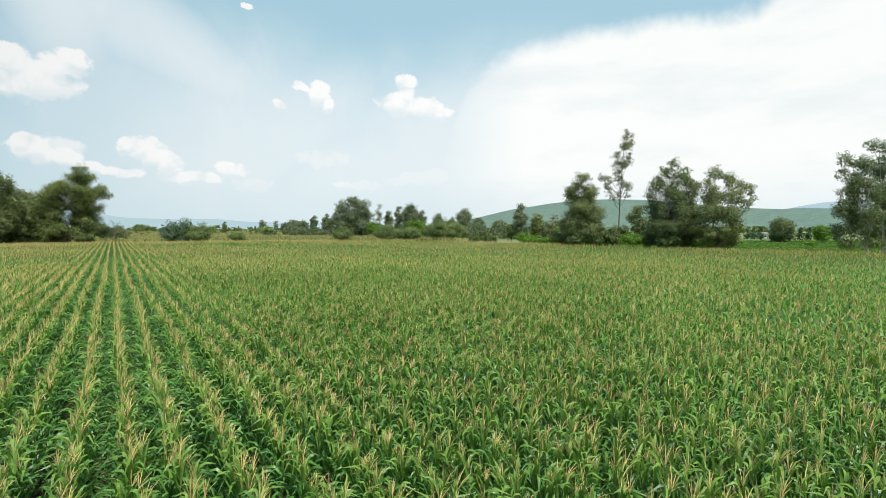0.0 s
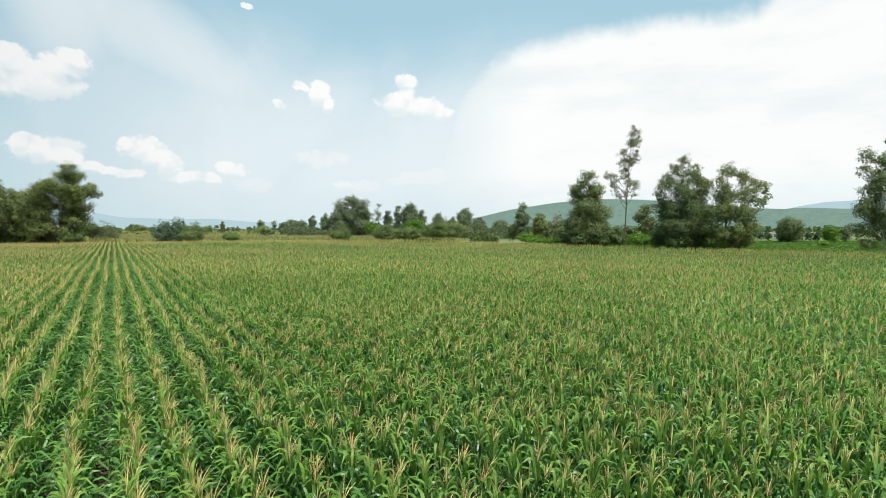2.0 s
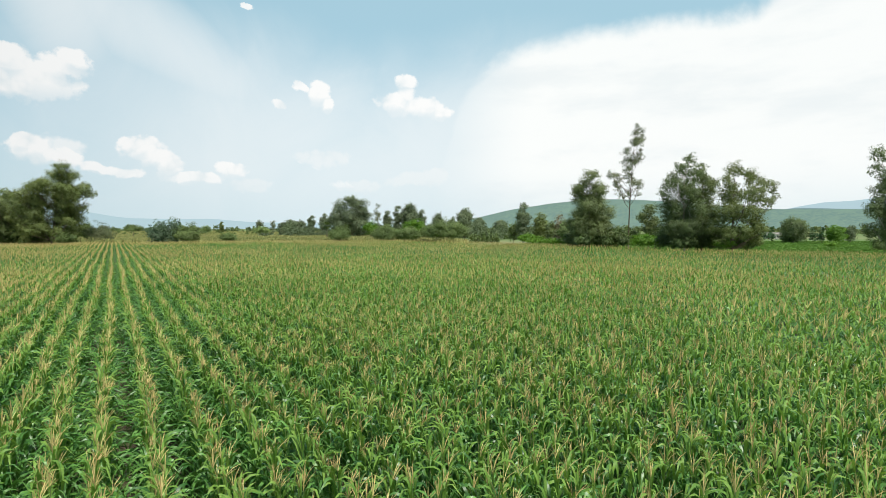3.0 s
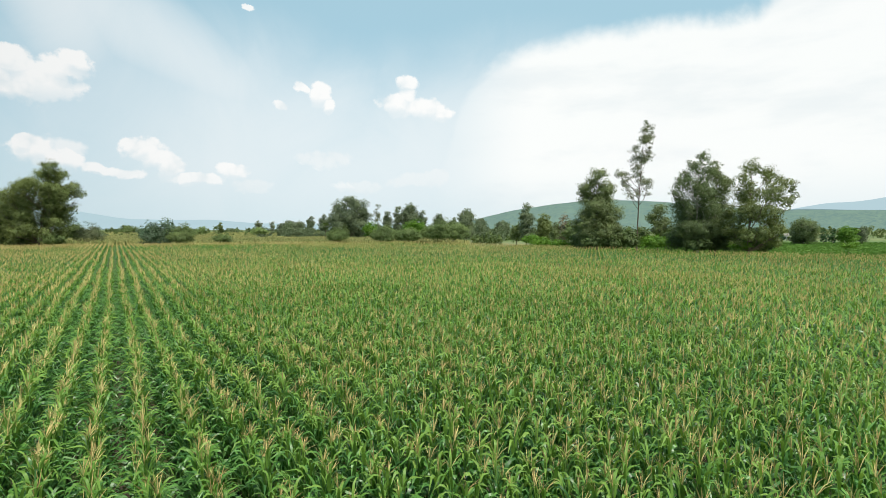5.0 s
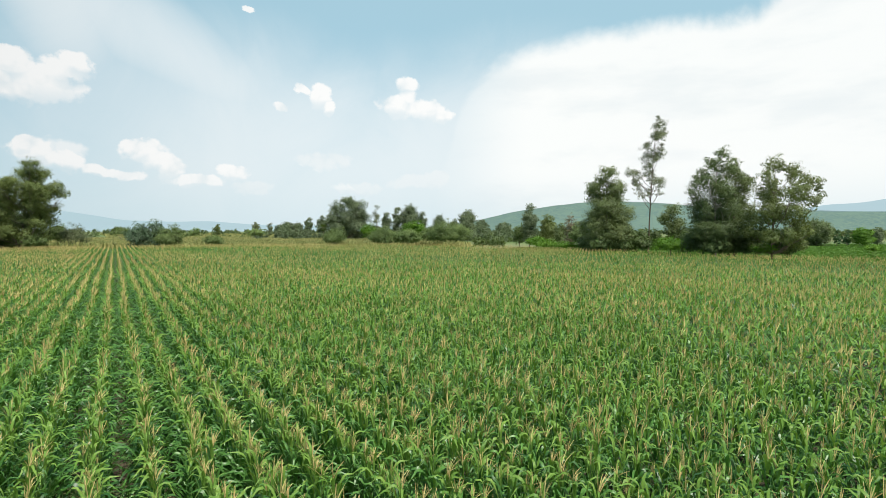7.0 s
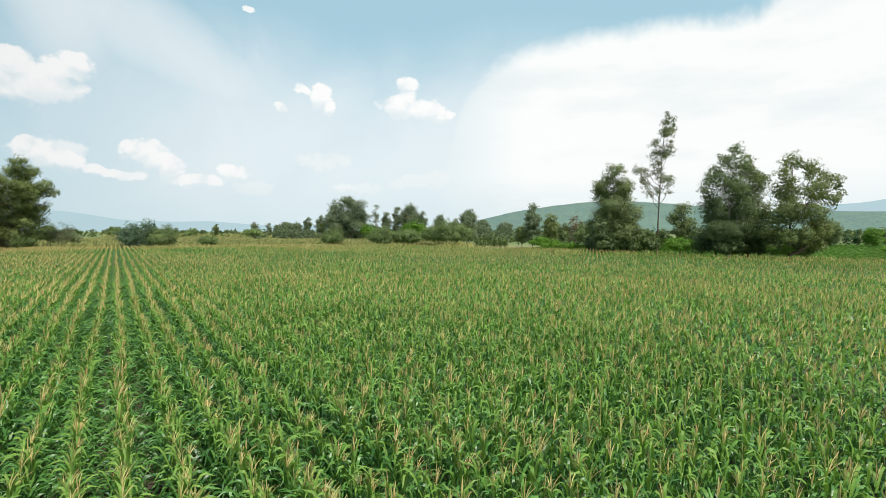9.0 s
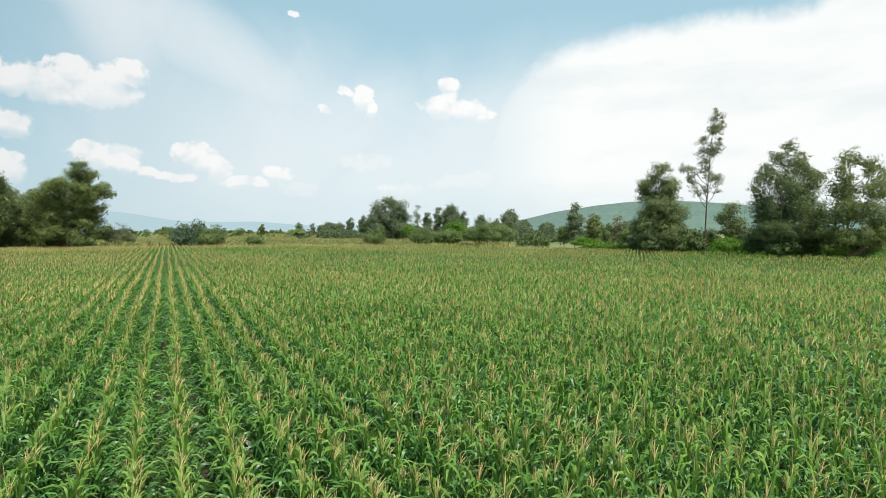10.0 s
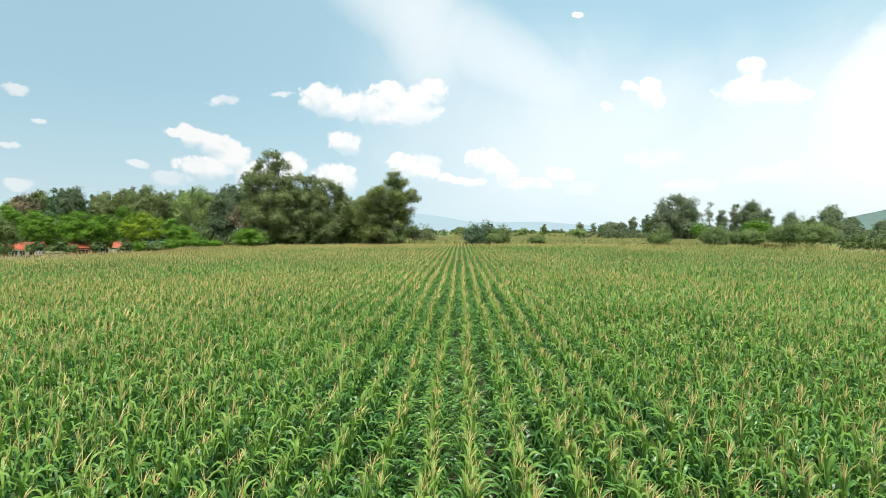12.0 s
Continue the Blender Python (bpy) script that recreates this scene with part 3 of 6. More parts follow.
# ---- other crops ----
def tufts(name, label, mat, corners, gap, high, wide, seed, blades=3):
    """A crop far off: upright leafy tufts, each of a few crossed blades."""
    r = np.random.default_rng(seed)
    xs, ys = [c[0] for c in corners], [c[1] for c in corners]
    gx, gy = np.meshgrid(np.arange(min(xs), max(xs), gap), np.arange(min(ys), max(ys), gap))
    x, y = gx.ravel() + r.uniform(-gap, gap, gx.size) * 0.6, gy.ravel() + r.uniform(-gap, gap, gx.size) * 0.6
    ok = inside(x, y, corners)
    x, y = np.repeat(x[ok], blades), np.repeat(y[ok], blades)
    m = len(x)
    a, lean = r.uniform(0, 2 * math.pi, m), r.uniform(-0.5, 0.5, (m, 2))
    hh, w = high * r.uniform(0.75, 1.15, m), wide * r.uniform(0.6, 1.2, m) / 2
    cx, cy = np.cos(a) * w, np.sin(a) * w
    tx, ty = x + lean[:, 0] * hh * 0.6, y + lean[:, 1] * hh * 0.6
    V = np.stack([np.stack([x - cx, y - cy, hh * 0.15], -1), np.stack([x + cx, y + cy, hh * 0.15], -1), np.stack([tx + cx * 0.6, ty + cy * 0.6, hh], -1), np.stack([tx - cx * 0.6, ty - cy * 0.6, hh * 0.92], -1)], 1).reshape(-1, 3)
    return tagged(new(name, mesh_np(name, V, np.arange(m * 4).reshape(-1, 4), [mat])), label, "crop", kind="stuff")


tufts("far_corn_field", "pale tasselled maize in the next field", FAR_CORN, [(-150, 215), (-62, 203), (-17, 218), (10, 226), (-20, 420), (-230, 420)], 1.15, 2.1, 1.1, 11, 2)
tufts("far_corn_strip", "straw coloured maize strips far off", FAR_CORN, [(-230, 424), (-20, 424), (-40, 900), (-520, 900)], 3.2, 2.2, 3.2, 12, 2)
tufts("bean_field", "bright green low crop behind the trees", GREEN_CROP, [(74, 106), (112, 60), (260, 120), (240, 260), (60, 260), (14, 200), (36, 160), (58, 122)], 1.25, 0.7, 1.3, 13, 2)
tufts("weed_strip", "rough green weeds along the field edge", GREEN_CROP, [(-116, 92), (-141, 138), (-146, 138), (-122, 90), (-114, 66), (-108, 66)], 0.7, 0.9, 0.8, 14, 3)


# ---- trees ----
# leaf size, leaves per square metre of clump, clump share, droop, pale bark
STYLE = {
    "euc": (0.205, 37.0, 0.28, 0.30, False), "open": (0.20, 39.0, 0.26, 0.35, True), "sparse": (0.20, 44.0, 0.42, 0.3, False),
    "broad": (0.205, 36.0, 0.27, 0.2, False), "acacia": (0.20, 38.0, 0.36, 0.05, False), "acacia_y": (0.20, 38.0, 0.36, 0.05, False),
    "pale": (0.28, 20.0, 0.34, 0.3, True), "casu": (0.26, 27.0, 0.30, -0.5, False), "conifer": (0.26, 26.0, 0.34, 0.1, False),
    "dry": (0.28, 15.0, 0.34, 0.1, False), "thorn": (0.25, 28.0, 0.36, 0.0, False), "blue": (0.26, 26.0, 0.30, -0.6, False), "shade": (0.42, 9.0, 0.42, 0.0, False), "mesq": (0.24, 38.0, 0.34, 0.0, False), "hazed": (0.205, 40.0, 0.30, 0.25, False), "grey": (0.22, 18.0, 0.34, -0.3, False),
}
TREES = [0]
SWELL = 1.1


def tree(name, label, category, x, y, yaw, lobes, style):
    """A tree from its foot: lobes of the crown are (sideways, height, half width, half height) in metres."""
    TREES[0] += 1
    r = np.random.default_rng(1000 + TREES[0])
    leaf, dense, share, droop, pale = STYLE[style]
    far = math.hypot(x, y)
    # far eucalyptus take the leaf colour that has the haze in it
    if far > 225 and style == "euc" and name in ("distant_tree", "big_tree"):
        style = "hazed"
    coarse = max(0.66, far / 150.0) if far < 150 else (far / 150.0) ** (0.7 if far < 240 else 0.82)
    coarse *= 1.4 if "deep in" in label or "behind the" in label else 1.25 if name == "background_tree" else 1.06
    leaf, dense = leaf * coarse, dense / coarse ** (1.9 if far > 225 else 2.15 if far > 165 else 1.9)
    stand = root(name, x, y, 0, yaw)
    top = max(lobes, key=lambda q: q[1])
    reach = max(abs(q[0]) + q[2] for q in lobes)
    # trunk and limbs
    girth = (0.009 * top[1] + 0.05) * (0.55 if style == "sparse" else 1.0)
    shrub = top[1] < 6.5
    tip = np.array([top[0] * 0.9, 0, top[1]])
    bow = r.uniform(-0.03, 0.03) * top[1]
    spine = [np.array([tip[0] * u ** 1.3 + bow * math.sin(u * 3.1), bow * math.sin(u * 3.1), tip[2] * u]) for u in np.linspace(0, 1, 8)]
    bits = []
    if not shrub:
        bits.append(tube([(0, 0, -0.15)] + [tuple(p) for p in spine[0:]], [girth * 1.5] + [girth * (1.08 - 0.95 * u) for u in np.linspace(0, 1, 8)], 7))
    L = []
    for dx, z, rw, rh in lobes:
        dy = r.uniform(-0.55, 0.55) * max(0.0, reach - abs(dx)) * 0.8
        L.append((dx, dy, z, rw, rh))
        # each lobe has a mate in depth, so that the crown is as deep as it is wide
        if not shrub and style not in ("sparse", "conifer") and abs(dx) < reach * 0.6 and z < top[1] * 0.85:
            if z > 2.2 * rh and r.uniform() < 0.6:
                L.append((dx * 0.9, -dy * 0.5, z - 1.3 * rh, rw * 0.95, rh))
            L.append((dx * 0.8 + r.uniform(-0.3, 0.3) * rw, -np.sign(dy + 1e-6) * r.uniform(0.4, 0.7) * (reach - abs(dx) * 0.5), z - 0.15 * rh, rw * 0.85, rh * 0.85))
    limbs = L[:]
    # fill between neighbouring lobes
    for i, p in enumerate(lobes):
        near = sorted((q for j, q in enumerate(lobes) if j != i and q[1] < p[1]), key=lambda q: math.hypot(q[0] - p[0], q[1] - p[1]))[:1]
        for q in near:
            if style != "conifer":
                L.append(((p[0] + q[0]) / 2, r.uniform(-0.4, 0.4) * (p[2] + q[2]), (p[1] + q[1]) / 2, (p[2] + q[2]) * 0.42, (p[3] + q[3]) * 0.42))
    grow_by = SWELL * (1.42 if shrub else 0.92 if far > 350 else 1.25 if far > 225 else 0.92 if style.startswith("acacia") else 1.0)
    L = [(a_, b_, c_, d_ * grow_by, e_ * grow_by) for a_, b_, c_, d_, e_ in L]
    for dx, dy, z, rw, rh in limbs:
        low = max(0.0 if shrub else 0.12 * top[1], z - rh - 0.75 * math.hypot(dx, dy))
        u = min(1.0, low / max(0.1, tip[2]))
        i = min(6, int(u * 7))
        s = spine[i] + (spine[i + 1] - spine[i]) * (u * 7 - i) if not shrub else np.array([dx * 0.15, dy * 0.15, 0.0])
        e = np.array([dx, dy, z + rh * 0.3])
        mid = (s + e) / 2 + np.array([(e - s)[0] * 0.12, (e - s)[1] * 0.12, -0.06 * np.linalg.norm(e - s)])
        g = girth * (0.5 if not shrub else 0.45) * (1 - 0.55 * u)
        bits.append(tube([tuple(s), tuple(mid), tuple(e)], [g, g * 0.62, g * 0.16], 5))
        for _ in range(2):
            q = e + r.normal(0, 0.45, 3) * np.array([rw, rw, rh])
            bits.append(tube([tuple(mid), tuple((mid + q) / 2 + r.normal(0, 0.05, 3) * rw), tuple(q)], [g * 0.4, g * 0.28, g * 0.08], 4))
    v, f, _ = joined(bits)
    part("trunk" if not shrub else "stem", mesh_np("trunk", v, f, [PALE_BARK if pale else BARK], shade=True), stand)
    # crown: clumps on each lobe, leaves on each clump
    C, N, S = [], [], []
    for dx, dy, z, rw, rh in L:
        k = min(40, max(7, int(13 * (rw / 1.6) ** 1.1 * (0.36 / share) ** 1.5)))
        d = r.normal(0, 1, (k, 3))
        d /= np.linalg.norm(d, axis=1)[:, None]
        d[:, 2] = np.where(d[:, 2] < -0.55, -d[:, 2] * 0.5, d[:, 2])
        cen = np.array([dx, dy, z]) + d * np.array([rw, rw, rh]) * r.uniform(0.25, 1.0, (k, 1)) ** 0.7
        for c, dd in zip(cen, d):
            cr = share * min(rw, 1.4 * rh) * r.uniform(0.6, 1.35)
            m = max(6, int(dense * cr * cr * 3.2))
            q = r.normal(0, 1, (m, 3))
            q /= np.linalg.norm(q, axis=1)[:, None]
            rad = cr * r.uniform(0.35, 1.0, (m, 1)) ** 0.6
            flat = 0.42 if style.startswith("acacia") else 0.8
            p = c + q * rad * np.array([1.15, 1.15, flat])
            C.append(p)
            N.append(q * 0.65 + dd * 0.65 + np.array([0, 0, 0.55]) + r.normal(0, 0.18, (m, 3)))
            S.append(leaf * r.uniform(0.55, 1.25, m))
    # twigs and leaves deep inside, which close the crown
    if style not in ("sparse", "dry", "grey", "pale"):
        for dx, dy, z, rw, rh in L:
            m = max(6, int((2.0 if style in ("open", "broad") else 2.6) * 0.5 * rw * rh / (leaf * leaf)))
            q = r.normal(0, 1, (m, 3))
            q /= np.linalg.norm(q, axis=1)[:, None]
            C.append(np.array([dx, dy, z]) + q * np.array([rw, rw, rh]) * 0.82 * r.uniform(0.1, 1.0, (m, 1)) ** 0.5)
            N.append(q + r.normal(0, 0.5, (m, 3)))
            S.append(leaf * 2.2 * r.uniform(0.7, 1.2, m))
    C, N, S = np.concatenate(C), np.concatenate(N), np.concatenate(S)
    low = C[:, 2] > 0.12
    C, N, S = C[low], N[low], S[low]
    N /= np.linalg.norm(N, axis=1)[:, None]
    A = np.cross(N, r.normal(0, 1, N.shape) + np.array([0, 0, 0.0]))
    A /= np.linalg.norm(A, axis=1)[:, None] + 1e-9
    A[:, 2] -= droop
    A /= np.linalg.norm(A, axis=1)[:, None]
    B = np.cross(N, A)
    B /= np.linalg.norm(B, axis=1)[:, None] + 1e-9
    a, b = A * S[:, None] * 0.62, B * S[:, None] * 0.36
    lift = N * S[:, None] * 0.12
    V = np.stack([C - a * 0.6 + b + lift, C - a * 0.8 - b, C + a - lift], 1).reshape(-1, 3)
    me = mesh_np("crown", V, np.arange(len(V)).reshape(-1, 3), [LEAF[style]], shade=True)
    # each leaf is lit with the roundness of its clump
    me.normals_split_custom_set_from_vertices(np.repeat(N, 3, axis=0))
    part("crown", me, stand)
    return tagged(stand, label, category, "trees and shrubs round the field")


tree("eucalyptus_tree", "tall bushy eucalyptus with dense green crown beside cornfield", "tree", 35.9, 150.0, 0, [(-0.3, 18.5, 2.2, 2.2), (-2.6, 15.3, 2.3, 2.3), (2.2, 15.3, 2.5, 2.5), (-0.7, 11.2, 3.5, 3.5), (3.7, 9.4, 2.6, 2.6), (-3.2, 7.4, 2.9, 2.9), (1.5, 6.1, 3.5, 3.5), (-2.2, 4.2, 2.3, 2.3)], "euc")
tree("eucalyptus_tree", "very tall slender sparse eucalyptus rising above neighbouring trees", "tree", 45.9, 152.0, 0, [(1.8, 31.3, 0.93, 0.93), (2.3, 29.9, 1.46, 1.46), (3.3, 29.6, 0.66, 0.66), (1.2, 28.1, 1.2, 1.2), (3.0, 28.4, 1.06, 1.06), (2.0, 27.0, 1.73, 1.73), (0.7, 26.6, 0.93, 0.93), (-0.4, 25.1, 1.33, 1.33), (2.8, 25.4, 0.79, 0.79), (0.2, 23.0, 1.46, 1.46), (2.0, 22.8, 1.73, 1.73), (-0.4, 21.0, 1.46, 1.46), (0.5, 18.8, 1.6, 1.6), (2.0, 16.8, 1.46, 1.46), (0.7, 17.2, 1.2, 1.2), (1.5, 14.6, 1.06, 1.06), (0.3, 15.1, 0.85, 0.85), (-4.7, 19.4, 0.85, 0.85), (-3.5, 18.7, 1.6, 1.6), (-2.0, 18.1, 0.79, 0.79), (-3.2, 17.1, 1.26, 1.26), (-2.4, 15.2, 1.2, 1.2), (-1.9, 13.6, 0.93, 0.93), (-0.6, 14.2, 0.61, 0.61)], "sparse")
tree("young_eucalyptus_tree", "small loose eucalyptus with pale green leaves", "tree", 50.2, 150.0, 0, [(0.3, 10.7, 1.9, 1.9), (-1.2, 8.8, 1.8, 1.8), (1.6, 7.7, 1.8, 1.8), (0.0, 6.1, 1.6, 1.6)], "euc")
tree("eucalyptus_tree", "large eucalyptus with dark layered crown and open limbs", "tree", 50.0, 128.0, 0, [(0.0, 19.7, 1.6, 1.6), (-1.5, 17.9, 1.7, 1.7), (1.5, 17.4, 1.9, 1.9), (-3.1, 15.4, 1.9, 1.9), (-4.4, 12.9, 1.6, 1.6), (0.6, 13.8, 2.5, 2.5), (-2.5, 10.1, 2.7, 2.7), (1.1, 10.2, 2.5, 2.5), (0.6, 6.7, 3.2, 3.2), (-3.1, 6.1, 2.2, 2.2), (-1.2, 4.2, 2.2, 2.2)], "open")
tree("eucalyptus_tree", "narrow eucalyptus squeezed between two larger trees", "tree", 54.8, 131.0, 0, [(0.3, 19.0, 1.4, 1.4), (-0.5, 16.7, 1.8, 1.8), (1.5, 15.6, 1.7, 1.7), (0.1, 13.1, 2.3, 2.3), (1.5, 10.3, 2.3, 2.3), (0.1, 7.0, 2.6, 2.6)], "euc")
tree("ash_tree", "broad spreading tree with yellowish green open crown", "tree", 56.3, 121.0, 0, [(0.4, 17.5, 1.8, 1.8), (-1.9, 15.5, 1.5, 1.5), (2.7, 16.3, 1.5, 1.5), (4.6, 15.5, 1.6, 1.6), (6.8, 14.3, 1.6, 1.6), (8.4, 12.3, 0.8, 0.8), (4.0, 13.0, 2.1, 2.1), (0.0, 12.6, 2.4, 2.4), (5.9, 10.8, 1.6, 1.6), (-1.4, 8.6, 2.5, 2.5), (2.7, 8.6, 2.4, 2.4), (5.2, 6.3, 1.8, 1.8), (0.4, 5.3, 2.1, 2.1), (-2.8, 5.5, 1.9, 1.9), (3.3, 4.3, 1.2, 1.2)], "broad")
tree("eucalyptus_tree", "big eucalyptus with pale trunk and drooping dark foliage", "tree", 76.4, 104.0, 0, [(-3.8, 18.3, 1.7, 1.7), (-4.9, 15.7, 1.5, 1.5), (-1.8, 16.9, 1.8, 1.8), (-2.3, 13.7, 2.2, 2.2), (-4.4, 12.2, 1.7, 1.7), (-5.7, 9.1, 1.6, 1.6), (-2.8, 8.8, 2.4, 2.4), (-5.1, 5.8, 1.5, 1.5), (-4.1, 3.6, 1.0, 1.0), (0.2, 12.2, 2.0, 2.0), (-0.3, 7.6, 2.0, 2.0)], "open")
tree("eucalyptus_tree", "big eucalyptus with pale forked limbs at the field edge", "tree", 81.5, 107.0, 0, [(-1.7, 21.2, 1.7, 1.7), (0.2, 20.0, 1.9, 1.9), (-1.7, 17.0, 2.1, 2.1), (1.3, 16.0, 2.3, 2.3), (-0.6, 11.8, 2.5, 2.5), (2.7, 12.9, 2.3, 2.3), (0.4, 8.2, 2.5, 2.5), (3.5, 9.2, 2.3, 2.3), (1.5, 5.4, 2.1, 2.1)], "open")
tree("eucalyptus_tree", "tallest rounded eucalyptus in grove at the field corner", "tree", -136.4, 148.5, 31, [(-0.6, 28.8, 1.9, 1.9), (2.4, 28.4, 1.9, 1.9), (-2.6, 26.2, 1.9, 1.9), (4.2, 25.4, 2.0, 2.0), (0.6, 25.2, 2.5, 2.5), (-4.6, 24.6, 1.8, 1.8), (-7.6, 22.0, 2.1, 2.1), (-4.8, 20.8, 2.8, 2.8), (-8.4, 18.8, 2.0, 2.0), (0.0, 21.5, 3.0, 3.0), (5.0, 21.3, 2.4, 2.4), (-5.6, 16.4, 3.0, 3.0), (0.0, 16.1, 3.8, 3.8), (4.8, 15.8, 3.0, 3.0), (-7.6, 13.0, 2.6, 2.6), (-4.3, 11.0, 3.8, 3.8), (2.6, 10.1, 3.8, 3.8), (-2.6, 5.3, 3.1, 3.1), (3.9, 5.0, 3.1, 3.1)], "euc")
tree("eucalyptus_tree", "dense olive green eucalyptus in grove", "tree", -132.0, 155.8, 31, [(0.0, 22.0, 2.3, 2.3), (-1.8, 18.1, 2.6, 2.6), (2.8, 20.6, 1.8, 1.8), (1.8, 16.4, 3.0, 3.0), (-0.9, 11.1, 3.3, 3.3), (3.0, 9.4, 3.2, 3.2), (0.0, 5.0, 3.0, 3.0)], "euc")
tree("eucalyptus_tree", "dense rounded eucalyptus in grove", "tree", -123.1, 158.9, 31, [(-5.0, 21.8, 1.9, 1.9), (-3.0, 20.0, 2.2, 2.2), (0.3, 20.0, 2.4, 2.4), (3.0, 18.4, 2.3, 2.3), (4.6, 15.6, 2.1, 2.1), (-1.0, 15.4, 3.3, 3.3), (4.6, 11.5, 2.4, 2.4), (-1.7, 10.2, 3.3, 3.3), (3.6, 7.6, 2.8, 2.8), (0.0, 5.0, 3.1, 3.1)], "euc")
tree("eucalyptus_tree", "short dark eucalyptus filling gap in grove", "tree", -120.5, 167.5, 31, [(-1.3, 16.2, 1.1, 1.1), (-0.7, 12.1, 2.3, 2.3), (1.4, 9.4, 2.3, 2.3), (-0.4, 5.5, 2.7, 2.7), (2.9, 6.7, 2.0, 2.0)], "euc")
tree("eucalyptus_tree", "spreading eucalyptus with tall top knot standing at grove end", "tree", -108.3, 167.9, 31, [(3.2, 22.4, 2.6, 2.0), (-1.4, 18.4, 2.4, 2.0), (4.2, 17.2, 2.6, 2.0), (4.8, 10.6, 2.8, 2.4), (0.8, 20.8, 2.2, 1.9), (5.6, 20.9, 2.2, 2.0), (3.2, 19.6, 2.6, 1.8), (8.2, 17.6, 2.4, 1.8), (10.2, 15.8, 1.6, 1.4), (6.8, 15.6, 2.6, 2.4), (1.0, 16.6, 3.2, 2.8), (-3.6, 17.2, 2.6, 2.2), (-6.4, 14.6, 2.4, 2.2), (3.6, 13.2, 3.2, 2.8), (7.6, 11.6, 2.2, 2.0), (-2.4, 12.6, 3.4, 3.0), (-7.6, 10.0, 2.6, 2.6), (2.6, 8.4, 3.2, 2.8), (6.6, 8.2, 2.2, 2.2), (-3.4, 7.2, 3.0, 2.6), (5.6, 4.8, 1.4, 1.4), (-6.4, 5.4, 2.4, 2.4), (-1.4, 5.5, 2.2, 2.2), (1.8, 5.0, 1.8, 1.8)], "broad")
tree("eucalyptus_tree", "eucalyptus standing deep in the grove", "tree", -143.2, 160.7, 31, [(0.0, 19.4, 2.7, 2.7), (-2.2, 16.3, 2.7, 2.7), (2.2, 16.3, 2.7, 2.7), (0.0, 13.2, 3.6, 3.6), (-2.2, 9.7, 3.1, 3.1), (2.2, 9.2, 3.1, 3.1), (0.0, 7.0, 3.1, 3.1)], "euc")
tree("eucalyptus_tree", "eucalyptus standing deep in the grove", "tree", -136.7, 167.0, 31, [(0.0, 18.1, 2.7, 2.7), (-2.2, 14.9, 2.7, 2.7), (2.2, 14.9, 2.7, 2.7), (0.0, 11.8, 3.6, 3.6), (-2.2, 8.2, 3.1, 3.1), (2.2, 7.8, 3.1, 3.1), (0.0, 5.5, 3.1, 3.1)], "euc")
tree("eucalyptus_tree", "eucalyptus standing deep in the grove", "tree", -128.8, 171.8, 31, [(0.0, 15.7, 2.2, 2.2), (-1.9, 13.1, 2.2, 2.2), (1.9, 13.1, 2.2, 2.2), (0.0, 10.5, 3.0, 3.0), (-1.9, 7.5, 2.6, 2.6), (1.9, 7.1, 2.6, 2.6), (0.0, 5.3, 2.6, 2.6)], "euc")
tree("eucalyptus_tree", "eucalyptus standing deep in the grove", "tree", -121.9, 173.6, 31, [(0.0, 14.6, 2.0, 2.0), (-1.7, 12.2, 2.0, 2.0), (1.7, 12.2, 2.0, 2.0), (0.0, 9.9, 2.7, 2.7), (-1.7, 7.2, 2.3, 2.3), (1.7, 6.9, 2.3, 2.3), (0.0, 5.2, 2.3, 2.3)], "euc")
tree("eucalyptus_tree", "eucalyptus standing deep in the grove", "tree", -152.7, 157.2, 31, [(0.0, 17.4, 2.5, 2.5), (-2.1, 14.5, 2.5, 2.5), (2.1, 14.5, 2.5, 2.5), (0.0, 11.6, 3.3, 3.3), (-2.1, 8.3, 2.9, 2.9), (2.1, 7.9, 2.9, 2.9), (0.0, 5.9, 2.9, 2.9)], "euc")
tree("eucalyptus_tree", "dense dark eucalyptus behind the grove", "tree", -158.5, 205.0, 0, [(0.0, 16.7, 2.6, 2.6), (-2.2, 13.7, 2.6, 2.6), (2.2, 13.7, 2.6, 2.6), (0.0, 10.6, 3.7, 3.7), (-2.2, 7.1, 3.3, 3.3), (2.2, 6.6, 3.3, 3.3), (0.0, 4.0, 3.1, 3.1)], "euc")
tree("eucalyptus_tree", "dense dark eucalyptus behind the grove", "tree", -154.3, 208.0, 0, [(0.0, 16.3, 2.4, 2.4), (-2.0, 13.5, 2.4, 2.4), (2.0, 13.5, 2.4, 2.4), (0.0, 10.7, 3.4, 3.4), (-2.0, 7.4, 3.0, 3.0), (2.0, 7.0, 3.0, 3.0), (0.0, 4.6, 2.8, 2.8)], "euc")
tree("eucalyptus_tree", "dense dark eucalyptus behind the grove", "tree", -151.1, 212.0, 0, [(0.0, 16.9, 2.5, 2.5), (-2.1, 14.0, 2.5, 2.5), (2.1, 14.0, 2.5, 2.5), (0.0, 11.2, 3.5, 3.5), (-2.1, 7.9, 3.1, 3.1), (2.1, 7.4, 3.1, 3.1), (0.0, 5.0, 2.9, 2.9)], "euc")
tree("eucalyptus_tree", "dense dark eucalyptus behind the grove", "tree", -143.5, 210.0, 0, [(0.0, 16.1, 2.2, 2.2), (-1.8, 13.5, 2.2, 2.2), (1.8, 13.5, 2.2, 2.2), (0.0, 10.9, 3.1, 3.1), (-1.8, 8.0, 2.8, 2.8), (1.8, 7.6, 2.8, 2.8), (0.0, 5.4, 2.6, 2.6)], "euc")
